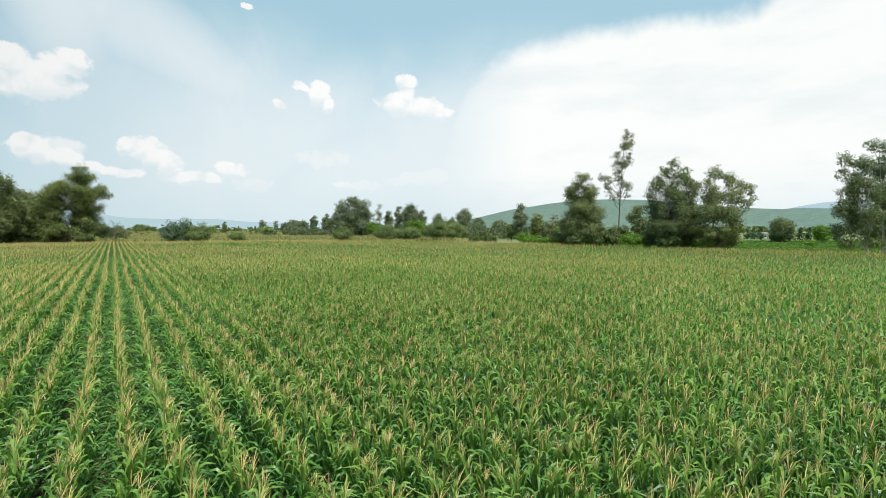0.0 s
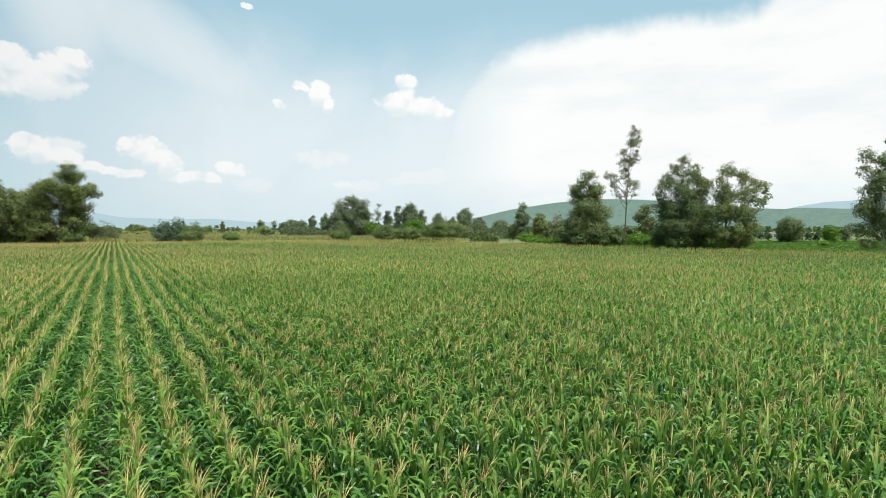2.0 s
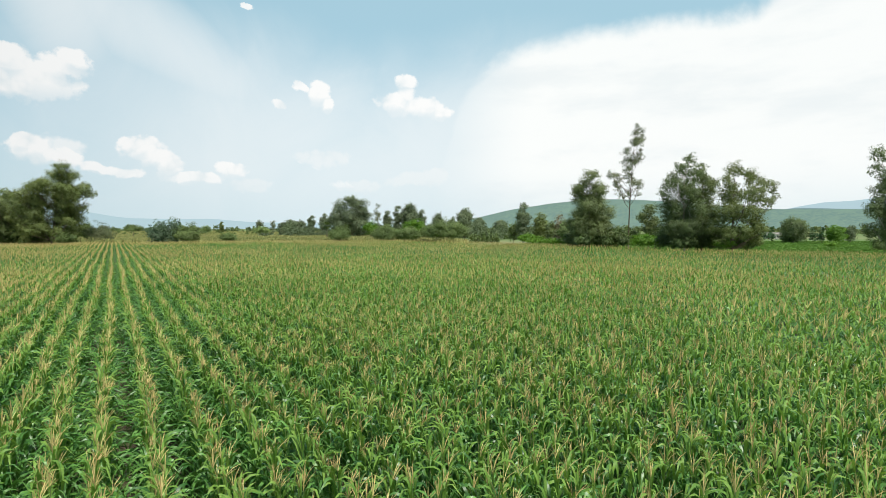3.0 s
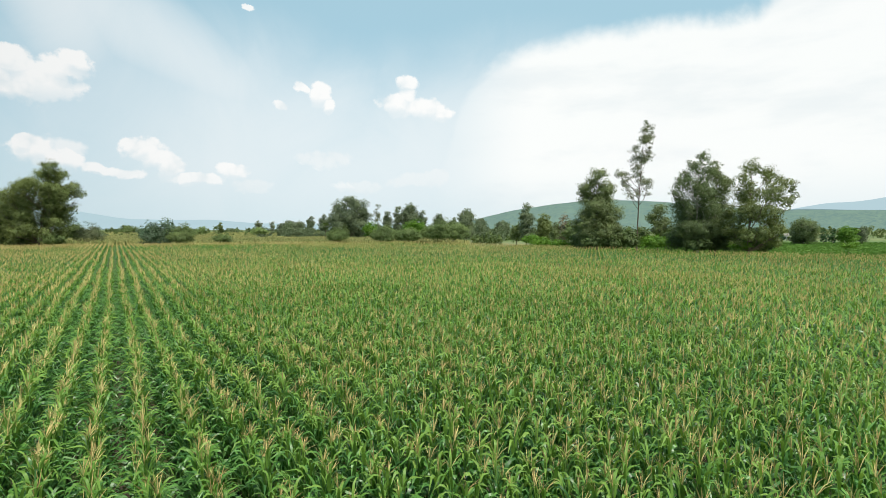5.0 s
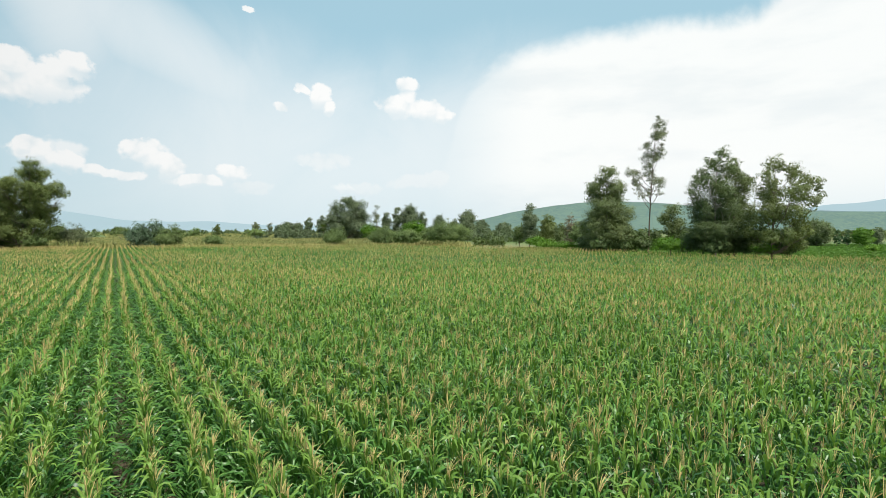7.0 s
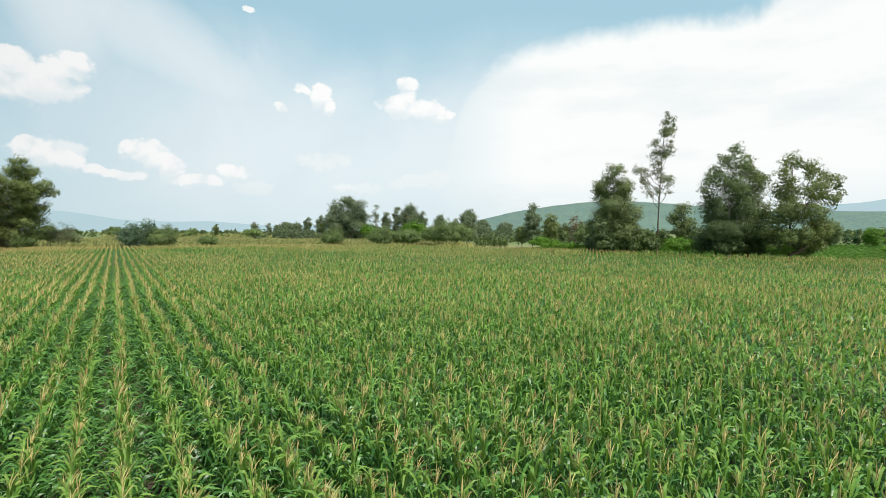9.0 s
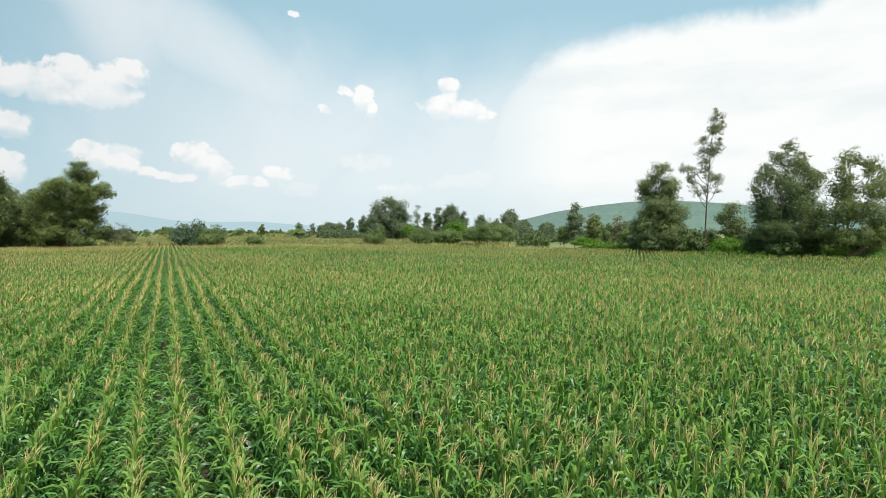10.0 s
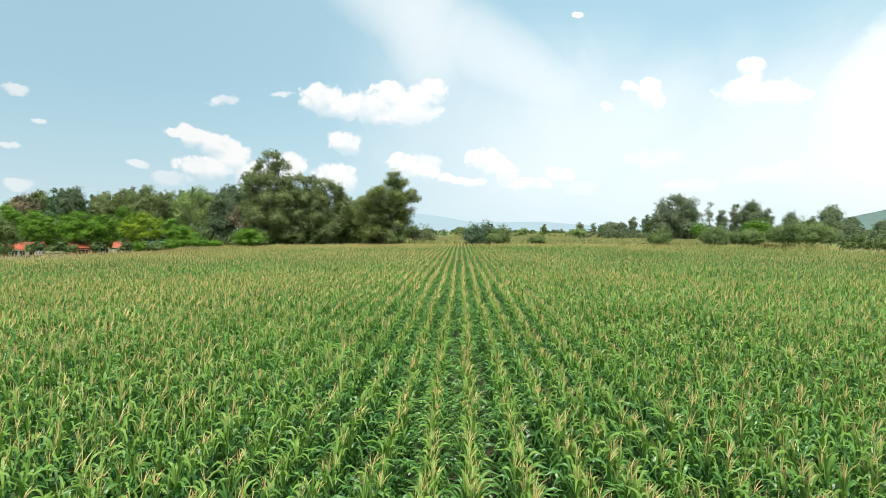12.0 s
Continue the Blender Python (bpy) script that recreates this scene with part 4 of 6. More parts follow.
tree("background_tree", "olive brown tree above village", "tree", -248.8, 125.8, 31, [(0.0, 16.7, 1.6, 1.6), (-1.9, 14.8, 1.8, 1.8), (1.9, 14.4, 1.8, 1.8), (0.0, 13.5, 2.5, 2.5), (-1.8, 11.1, 2.2, 2.2), (1.8, 10.8, 2.2, 2.2)], "broad")
tree("background_tree", "half bare olive brown tree behind acacias", "tree", -238.6, 126.1, 31, [(0.0, 17.3, 2.0, 2.0), (-2.4, 15.0, 2.2, 2.2), (2.4, 14.6, 2.2, 2.2), (0.0, 13.4, 3.1, 3.1), (-2.2, 10.2, 2.8, 2.8), (2.2, 9.9, 2.8, 2.8)], "dry")
tree("background_tree", "grey green tree behind bright acacias", "tree", -239.5, 131.4, 31, [(0.0, 19.1, 2.0, 2.0), (-2.3, 16.9, 2.1, 2.1), (2.3, 16.5, 2.1, 2.1), (0.0, 15.3, 3.0, 3.0), (-2.1, 12.3, 2.7, 2.7), (2.1, 12.0, 2.7, 2.7)], "euc")
tree("background_tree", "dark grey green casuarina behind acacias", "tree", -218.5, 132.5, 31, [(0.0, 19.6, 2.0, 2.0), (-2.3, 17.4, 2.2, 2.2), (2.3, 17.0, 2.2, 2.2), (0.0, 15.8, 3.1, 3.1), (-2.2, 12.7, 2.7, 2.7), (2.2, 12.4, 2.7, 2.7)], "casu")
tree("background_tree", "olive green tree behind acacias", "tree", -214.2, 140.9, 31, [(0.0, 17.9, 2.2, 2.2), (-2.7, 15.4, 2.5, 2.5), (2.7, 15.0, 2.5, 2.5), (0.0, 13.6, 3.5, 3.5), (-2.5, 10.1, 3.1, 3.1), (2.5, 9.7, 3.1, 3.1)], "euc")
tree("background_tree", "olive green tree behind acacias", "tree", -212.1, 148.1, 31, [(0.0, 19.1, 2.4, 2.4), (-2.9, 16.5, 2.6, 2.6), (2.9, 16.0, 2.6, 2.6), (0.0, 14.5, 3.7, 3.7), (-2.6, 10.7, 3.3, 3.3), (2.6, 10.3, 3.3, 3.3)], "euc")
tree("background_tree", "rounded olive tree behind acacias", "tree", -203.3, 149.9, 31, [(0.0, 19.8, 2.5, 2.5), (-3.0, 17.1, 2.7, 2.7), (3.0, 16.7, 2.7, 2.7), (0.0, 15.1, 3.9, 3.9), (-2.7, 11.2, 3.4, 3.4), (2.7, 10.7, 3.4, 3.4)], "euc")
tree("background_tree", "grey green tree behind acacias", "tree", -202.4, 159.8, 31, [(0.0, 18.6, 2.1, 2.1), (-2.5, 16.3, 2.3, 2.3), (2.5, 15.8, 2.3, 2.3), (0.0, 14.6, 3.3, 3.3), (-2.3, 11.3, 2.9, 2.9), (2.3, 10.9, 2.9, 2.9)], "euc")
tree("background_tree", "olive tree behind pale eucalyptus", "tree", -200.5, 165.7, 31, [(0.0, 18.6, 2.4, 2.4), (-2.8, 16.0, 2.6, 2.6), (2.8, 15.6, 2.6, 2.6), (0.0, 14.1, 3.7, 3.7), (-2.6, 10.3, 3.3, 3.3), (2.6, 9.9, 3.3, 3.3)], "euc")
tree("background_tree", "olive tree behind pale eucalyptus", "tree", -194.3, 169.4, 31, [(0.0, 18.5, 2.3, 2.3), (-2.7, 16.0, 2.5, 2.5), (2.7, 15.6, 2.5, 2.5), (0.0, 14.2, 3.5, 3.5), (-2.5, 10.6, 3.1, 3.1), (2.5, 10.2, 3.1, 3.1)], "euc")
tree("background_tree", "feathery dark casuarina above pale eucalyptus", "tree", -180.8, 167.1, 31, [(0.0, 20.0, 2.5, 2.5), (-3.0, 17.3, 2.8, 2.8), (3.0, 16.9, 2.8, 2.8), (0.0, 15.2, 3.9, 3.9), (-2.8, 11.3, 3.5, 3.5), (2.8, 10.8, 3.5, 3.5)], "casu")
tree("background_tree", "feathery dark casuarina beside grove", "tree", -173.9, 167.8, 31, [(0.0, 19.0, 2.0, 2.0), (-2.4, 16.7, 2.2, 2.2), (2.4, 16.3, 2.2, 2.2), (0.0, 15.1, 3.2, 3.2), (-2.2, 11.9, 2.8, 2.8), (2.2, 11.6, 2.8, 2.8)], "casu")
tree("background_tree", "narrow tree rising behind the hamlet", "tree", -239.0, 123.5, 31, [(0.0, 17.9, 0.8, 0.8), (-0.6, 16.3, 1.0, 1.0), (0.8, 15.5, 1.0, 1.0), (-0.3, 13.9, 1.3, 1.3), (0.5, 12.0, 1.5, 1.5), (-0.5, 9.8, 1.5, 1.5)], "dry")
tree("background_tree", "narrow tree rising behind the hamlet", "tree", -238.2, 128.6, 31, [(0.0, 19.4, 0.8, 0.8), (-0.7, 17.8, 1.0, 1.0), (0.8, 16.9, 1.0, 1.0), (-0.3, 15.3, 1.3, 1.3), (0.5, 13.3, 1.5, 1.5), (-0.5, 11.2, 1.5, 1.5)], "open")
tree("background_tree", "narrow tree rising behind the hamlet", "tree", -224.8, 132.2, 31, [(0.0, 20.3, 0.9, 0.9), (-0.7, 18.5, 1.1, 1.1), (0.9, 17.5, 1.1, 1.1), (-0.4, 15.7, 1.5, 1.5), (0.5, 13.5, 1.6, 1.6), (-0.5, 11.2, 1.6, 1.6)], "casu")
tree("background_tree", "narrow tree rising behind the hamlet", "tree", -221.6, 141.1, 31, [(0.0, 18.3, 0.8, 0.8), (-0.7, 16.6, 1.0, 1.0), (0.8, 15.8, 1.0, 1.0), (-0.3, 14.1, 1.3, 1.3), (0.5, 12.1, 1.5, 1.5), (-0.5, 10.0, 1.5, 1.5)], "open")
tree("background_tree", "narrow tree rising behind the hamlet", "tree", -214.1, 145.6, 31, [(0.0, 19.0, 0.9, 0.9), (-0.8, 17.1, 1.1, 1.1), (0.9, 16.2, 1.1, 1.1), (-0.4, 14.3, 1.5, 1.5), (0.6, 12.1, 1.7, 1.7), (-0.6, 9.6, 1.7, 1.7)], "euc")
tree("background_tree", "narrow tree rising behind the hamlet", "tree", -213.1, 151.0, 31, [(0.0, 21.9, 0.8, 0.8), (-0.7, 20.2, 1.0, 1.0), (0.8, 19.4, 1.0, 1.0), (-0.3, 17.7, 1.4, 1.4), (0.5, 15.6, 1.5, 1.5), (-0.5, 13.4, 1.5, 1.5)], "open")
tree("background_tree", "narrow tree rising behind the hamlet", "tree", -204.0, 156.5, 31, [(0.0, 19.5, 1.0, 1.0), (-0.8, 17.6, 1.1, 1.1), (1.0, 16.6, 1.1, 1.1), (-0.4, 14.7, 1.5, 1.5), (0.6, 12.4, 1.7, 1.7), (-0.6, 9.9, 1.7, 1.7)], "euc")
tree("background_tree", "narrow tree rising behind the hamlet", "tree", -201.1, 162.9, 31, [(0.0, 20.8, 1.0, 1.0), (-0.8, 18.8, 1.2, 1.2), (1.0, 17.9, 1.2, 1.2), (-0.4, 15.9, 1.6, 1.6), (0.6, 13.6, 1.8, 1.8), (-0.6, 11.1, 1.8, 1.8)], "open")
tree("background_tree", "narrow tree rising behind the hamlet", "tree", -198.6, 166.8, 31, [(0.0, 21.5, 0.9, 0.9), (-0.7, 19.7, 1.0, 1.0), (0.9, 18.9, 1.0, 1.0), (-0.3, 17.1, 1.4, 1.4), (0.5, 15.0, 1.6, 1.6), (-0.5, 12.7, 1.6, 1.6)], "casu")
tree("background_tree", "narrow tree rising behind the hamlet", "tree", -182.8, 171.7, 31, [(0.0, 22.6, 1.0, 1.0), (-0.8, 20.7, 1.2, 1.2), (1.0, 19.7, 1.2, 1.2), (-0.4, 17.8, 1.5, 1.5), (0.6, 15.5, 1.7, 1.7), (-0.6, 12.9, 1.7, 1.7)], "casu")
tree("background_tree", "narrow tree rising behind the hamlet", "tree", -173.6, 171.4, 31, [(0.0, 20.4, 0.8, 0.8), (-0.7, 18.8, 1.0, 1.0), (0.8, 17.9, 1.0, 1.0), (-0.3, 16.2, 1.3, 1.3), (0.5, 14.2, 1.5, 1.5), (-0.5, 12.1, 1.5, 1.5)], "casu")
tree("cypress_tree", "slim dark conifer behind the acacias", "tree", -224.4, 128.9, 31, [(0.0, 19.8, 1.2, 1.2), (0.0, 17.4, 1.6, 1.6), (0.0, 14.6, 2.0, 2.0), (0.0, 11.4, 2.2, 2.2)], "conifer")
tree("white_eucalyptus_tree", "pale barked eucalyptus with light yellow green crown", "tree", -170.1, 144.3, 31, [(3.7, 17.9, 2.8, 2.8), (-0.9, 16.9, 2.4, 2.4), (-3.1, 14.7, 2.2, 2.2), (0.9, 14.7, 2.8, 2.8), (6.8, 16.0, 2.0, 2.0), (-1.9, 11.4, 2.4, 2.4), (4.6, 11.4, 2.6, 2.6)], "pale")
tree("casuarina_tree", "dark feathery casuarina at cornfield edge", "tree", -147.0, 137.3, 31, [(0.0, 13.9, 1.5, 1.5), (-0.7, 10.9, 2.0, 2.0), (1.0, 7.9, 2.5, 2.5), (-1.0, 5.5, 2.5, 2.5), (0.7, 3.4, 2.3, 2.3)], "casu")
tree("dry_tree", "reddish brown half withered tree beside grove", "tree", -150.4, 147.0, 31, [(0.0, 12.6, 1.8, 1.8), (-0.7, 9.7, 2.3, 2.3), (1.1, 7.3, 2.1, 2.1)], "dry")
tree("acacia_tree", "bright green acacia with flat layered crown", "tree", -173.7, 95.3, 31, [(0.0, 11.5, 2.2, 1.5), (-2.1, 10.1, 2.1, 1.6), (2.2, 10.0, 2.1, 1.6), (-3.8, 8.1, 1.8, 1.6), (3.9, 8.0, 1.8, 1.6), (0.0, 8.7, 2.6, 1.9), (-1.8, 6.6, 1.9, 1.6), (2.0, 6.6, 1.9, 1.6), (0.0, 6.1, 2.1, 1.3)], "acacia")
tree("acacia_tree", "bright green acacia with flat layered crown", "tree", -147.2, 90.4, 31, [(0.0, 9.5, 2.5, 1.3), (-2.4, 8.4, 2.4, 1.4), (2.5, 8.3, 2.4, 1.4), (-4.3, 6.6, 2.0, 1.4), (4.4, 6.5, 2.0, 1.4), (0.0, 7.1, 3.0, 1.7), (-2.1, 5.3, 2.1, 1.4), (2.2, 5.3, 2.1, 1.4), (0.0, 4.8, 2.4, 1.2)], "acacia")
tree("acacia_tree", "wide bright green acacia shading the houses", "tree", -135.3, 92.9, 31, [(0.0, 9.7, 2.4, 1.2), (-2.3, 8.6, 2.3, 1.4), (2.4, 8.4, 2.3, 1.4), (-4.1, 6.8, 1.9, 1.4), (4.2, 6.7, 1.9, 1.4), (0.0, 7.3, 2.9, 1.6), (-2.0, 5.6, 2.1, 1.4), (2.2, 5.6, 2.1, 1.4), (0.0, 5.1, 2.3, 1.1)], "acacia")
tree("acacia_tree", "bright green acacia with layered crown", "tree", -133.0, 97.8, 31, [(0.0, 9.0, 1.5, 1.3), (-1.4, 7.9, 1.4, 1.4), (1.5, 7.7, 1.4, 1.4), (-2.6, 6.1, 1.2, 1.4), (2.6, 5.9, 1.2, 1.4), (0.0, 6.6, 1.8, 1.7), (-1.3, 4.8, 1.3, 1.4), (1.4, 4.8, 1.3, 1.4), (0.0, 4.3, 1.4, 1.1)], "acacia")
tree("acacia_tree", "yellow green acacia in flower beside houses", "tree", -121.8, 98.8, 31, [(0.0, 9.4, 2.2, 1.2), (-2.1, 8.3, 2.1, 1.3), (2.2, 8.2, 2.1, 1.3), (-3.7, 6.6, 1.8, 1.3), (3.8, 6.4, 1.8, 1.3), (0.0, 7.1, 2.6, 1.6), (-1.8, 5.3, 1.9, 1.3), (2.0, 5.3, 1.9, 1.3), (0.0, 4.9, 2.1, 1.1)], "acacia_y")
tree("acacia_tree", "bright green acacia behind yellow one", "tree", -138.6, 105.0, 31, [(0.0, 11.1, 1.5, 1.4), (-1.4, 9.9, 1.4, 1.5), (1.5, 9.7, 1.4, 1.5), (-2.6, 8.0, 1.2, 1.5), (2.6, 7.8, 1.2, 1.5), (0.0, 8.5, 1.8, 1.8), (-1.2, 6.6, 1.3, 1.5), (1.3, 6.6, 1.3, 1.5), (0.0, 6.1, 1.4, 1.2)], "acacia")
tree("leafy_tree", "rounded leafy green tree at field edge", "tree", -127.0, 112.0, 31, [(0.0, 5.9, 2.0, 1.2), (-1.6, 4.8, 1.8, 1.2), (1.6, 4.8, 1.8, 1.2), (0.0, 3.9, 2.3, 1.0)], "acacia")
tree("leafy_tree", "leafy green tree behind hedge", "tree", -138.7, 116.6, 31, [(0.0, 8.3, 1.8, 1.4), (-1.5, 7.1, 1.6, 1.4), (1.5, 7.1, 1.6, 1.4), (0.0, 6.0, 2.0, 1.2)], "acacia")
tree("leafy_tree", "bright green shrub in front of grove", "tree", -121.3, 127.2, 31, [(0.0, 5.3, 1.9, 1.2), (-1.6, 4.2, 1.8, 1.2), (1.6, 4.2, 1.8, 1.2), (0.0, 3.2, 2.2, 1.0)], "acacia")
tree("leafy_tree", "grey green feathery shrub tree", "tree", -127.0, 74.6, 31, [(0.0, 7.5, 1.9, 1.9), (-1.6, 6.0, 1.7, 1.9), (1.6, 6.0, 1.7, 1.9), (0.0, 4.3, 2.2, 1.6)], "thorn")
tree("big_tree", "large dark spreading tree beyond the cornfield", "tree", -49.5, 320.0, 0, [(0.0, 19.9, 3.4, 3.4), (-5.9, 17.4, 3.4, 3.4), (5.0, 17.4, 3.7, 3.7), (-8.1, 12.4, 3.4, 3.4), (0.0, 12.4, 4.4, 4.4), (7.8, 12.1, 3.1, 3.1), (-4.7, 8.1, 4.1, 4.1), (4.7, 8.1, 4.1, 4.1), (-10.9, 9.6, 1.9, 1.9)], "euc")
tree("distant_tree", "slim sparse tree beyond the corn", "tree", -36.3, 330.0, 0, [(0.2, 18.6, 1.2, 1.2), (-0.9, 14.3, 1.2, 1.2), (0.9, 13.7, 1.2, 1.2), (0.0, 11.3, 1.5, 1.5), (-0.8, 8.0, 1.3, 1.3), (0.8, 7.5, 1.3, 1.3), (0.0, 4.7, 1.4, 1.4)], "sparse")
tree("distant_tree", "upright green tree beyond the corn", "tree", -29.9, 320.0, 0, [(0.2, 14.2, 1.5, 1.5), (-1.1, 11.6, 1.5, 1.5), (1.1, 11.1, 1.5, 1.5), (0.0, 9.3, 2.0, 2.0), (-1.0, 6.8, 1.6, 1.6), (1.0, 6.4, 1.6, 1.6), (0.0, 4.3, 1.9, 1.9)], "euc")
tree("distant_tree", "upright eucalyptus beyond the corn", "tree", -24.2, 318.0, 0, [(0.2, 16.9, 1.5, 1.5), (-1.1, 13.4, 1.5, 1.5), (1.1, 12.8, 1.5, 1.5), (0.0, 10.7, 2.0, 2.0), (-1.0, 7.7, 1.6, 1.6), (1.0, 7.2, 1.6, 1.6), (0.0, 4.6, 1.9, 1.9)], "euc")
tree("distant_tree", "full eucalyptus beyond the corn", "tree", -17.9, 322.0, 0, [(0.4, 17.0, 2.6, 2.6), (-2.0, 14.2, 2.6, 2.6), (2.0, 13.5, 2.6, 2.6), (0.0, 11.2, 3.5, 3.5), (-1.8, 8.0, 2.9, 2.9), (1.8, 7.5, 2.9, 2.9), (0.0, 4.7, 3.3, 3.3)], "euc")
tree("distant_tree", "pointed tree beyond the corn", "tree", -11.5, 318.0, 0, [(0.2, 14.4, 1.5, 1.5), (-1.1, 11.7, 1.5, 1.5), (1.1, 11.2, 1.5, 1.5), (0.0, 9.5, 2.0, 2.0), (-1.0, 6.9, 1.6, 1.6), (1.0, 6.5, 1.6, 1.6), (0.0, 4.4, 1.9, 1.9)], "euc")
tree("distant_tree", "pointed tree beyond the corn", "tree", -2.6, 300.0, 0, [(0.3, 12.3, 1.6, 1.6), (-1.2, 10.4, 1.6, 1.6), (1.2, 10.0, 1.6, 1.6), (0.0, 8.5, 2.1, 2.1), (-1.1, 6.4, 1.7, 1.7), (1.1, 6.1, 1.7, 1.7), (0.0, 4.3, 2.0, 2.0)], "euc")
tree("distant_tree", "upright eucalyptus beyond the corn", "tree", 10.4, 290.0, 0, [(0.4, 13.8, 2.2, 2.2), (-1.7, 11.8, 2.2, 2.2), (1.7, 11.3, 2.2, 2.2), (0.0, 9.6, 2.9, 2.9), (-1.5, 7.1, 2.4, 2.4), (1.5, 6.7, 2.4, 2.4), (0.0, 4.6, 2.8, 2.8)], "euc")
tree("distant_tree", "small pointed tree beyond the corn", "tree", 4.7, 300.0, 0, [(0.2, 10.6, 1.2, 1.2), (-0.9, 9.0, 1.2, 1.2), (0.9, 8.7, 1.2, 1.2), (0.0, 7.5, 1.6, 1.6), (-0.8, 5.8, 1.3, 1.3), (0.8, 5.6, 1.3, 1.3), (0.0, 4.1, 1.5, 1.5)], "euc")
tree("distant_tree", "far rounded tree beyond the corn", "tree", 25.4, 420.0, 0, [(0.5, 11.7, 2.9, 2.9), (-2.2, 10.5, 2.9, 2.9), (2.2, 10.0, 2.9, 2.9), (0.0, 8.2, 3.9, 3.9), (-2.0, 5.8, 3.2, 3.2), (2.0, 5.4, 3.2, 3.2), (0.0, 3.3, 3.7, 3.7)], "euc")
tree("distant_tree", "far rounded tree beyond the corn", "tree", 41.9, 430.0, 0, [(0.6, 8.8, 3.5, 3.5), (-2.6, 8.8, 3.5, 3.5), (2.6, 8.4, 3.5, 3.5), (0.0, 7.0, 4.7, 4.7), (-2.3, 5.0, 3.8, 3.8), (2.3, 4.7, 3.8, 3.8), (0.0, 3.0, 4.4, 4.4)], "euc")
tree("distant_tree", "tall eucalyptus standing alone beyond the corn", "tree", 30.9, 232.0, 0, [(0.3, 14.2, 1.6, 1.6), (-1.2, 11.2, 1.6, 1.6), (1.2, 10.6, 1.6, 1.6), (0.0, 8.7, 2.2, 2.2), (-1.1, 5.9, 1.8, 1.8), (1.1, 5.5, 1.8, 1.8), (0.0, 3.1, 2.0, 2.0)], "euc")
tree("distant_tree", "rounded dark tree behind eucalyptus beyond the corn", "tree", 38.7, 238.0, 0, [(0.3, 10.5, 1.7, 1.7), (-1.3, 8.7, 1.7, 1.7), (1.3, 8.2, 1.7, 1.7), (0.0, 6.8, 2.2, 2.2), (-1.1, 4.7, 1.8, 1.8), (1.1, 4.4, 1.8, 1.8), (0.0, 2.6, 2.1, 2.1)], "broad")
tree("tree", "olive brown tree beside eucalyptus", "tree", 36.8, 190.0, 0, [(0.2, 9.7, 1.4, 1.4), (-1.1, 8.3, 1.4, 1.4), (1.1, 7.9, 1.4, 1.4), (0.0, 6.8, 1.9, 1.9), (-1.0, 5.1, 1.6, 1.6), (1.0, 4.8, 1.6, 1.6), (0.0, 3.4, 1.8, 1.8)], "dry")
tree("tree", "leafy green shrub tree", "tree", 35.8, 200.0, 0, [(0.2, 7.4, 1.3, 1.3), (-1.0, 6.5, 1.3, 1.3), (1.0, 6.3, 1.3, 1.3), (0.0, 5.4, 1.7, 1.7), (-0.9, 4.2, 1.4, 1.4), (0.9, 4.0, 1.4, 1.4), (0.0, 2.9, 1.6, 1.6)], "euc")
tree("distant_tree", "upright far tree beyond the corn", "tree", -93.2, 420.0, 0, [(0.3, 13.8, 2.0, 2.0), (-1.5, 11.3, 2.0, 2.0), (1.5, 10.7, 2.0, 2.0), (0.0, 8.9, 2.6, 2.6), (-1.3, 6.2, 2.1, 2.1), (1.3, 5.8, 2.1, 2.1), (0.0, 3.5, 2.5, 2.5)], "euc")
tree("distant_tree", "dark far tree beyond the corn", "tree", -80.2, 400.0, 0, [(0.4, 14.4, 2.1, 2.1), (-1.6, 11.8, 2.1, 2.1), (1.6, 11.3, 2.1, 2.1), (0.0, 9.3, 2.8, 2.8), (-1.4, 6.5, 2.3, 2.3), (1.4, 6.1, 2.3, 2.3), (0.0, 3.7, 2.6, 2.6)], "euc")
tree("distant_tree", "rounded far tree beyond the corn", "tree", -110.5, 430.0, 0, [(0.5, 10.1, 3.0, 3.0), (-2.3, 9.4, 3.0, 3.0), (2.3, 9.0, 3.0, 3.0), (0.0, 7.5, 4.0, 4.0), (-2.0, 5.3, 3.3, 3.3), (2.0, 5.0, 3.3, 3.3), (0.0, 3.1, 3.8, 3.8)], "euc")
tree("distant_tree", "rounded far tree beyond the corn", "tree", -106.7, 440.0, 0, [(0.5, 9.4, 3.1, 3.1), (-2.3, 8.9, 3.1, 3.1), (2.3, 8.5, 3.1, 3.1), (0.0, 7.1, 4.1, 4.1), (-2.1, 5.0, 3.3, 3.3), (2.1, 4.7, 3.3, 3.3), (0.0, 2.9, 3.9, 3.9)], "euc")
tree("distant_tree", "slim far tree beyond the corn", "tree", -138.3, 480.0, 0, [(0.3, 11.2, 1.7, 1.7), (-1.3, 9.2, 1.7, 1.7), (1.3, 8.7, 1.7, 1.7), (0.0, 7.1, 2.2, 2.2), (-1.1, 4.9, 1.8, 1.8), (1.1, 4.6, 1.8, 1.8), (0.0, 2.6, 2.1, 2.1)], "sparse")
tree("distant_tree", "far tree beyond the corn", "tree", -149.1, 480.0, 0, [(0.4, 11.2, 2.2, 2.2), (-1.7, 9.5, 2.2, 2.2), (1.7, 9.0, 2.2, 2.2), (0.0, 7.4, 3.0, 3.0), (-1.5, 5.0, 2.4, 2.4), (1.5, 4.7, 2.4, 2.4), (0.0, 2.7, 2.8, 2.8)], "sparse")
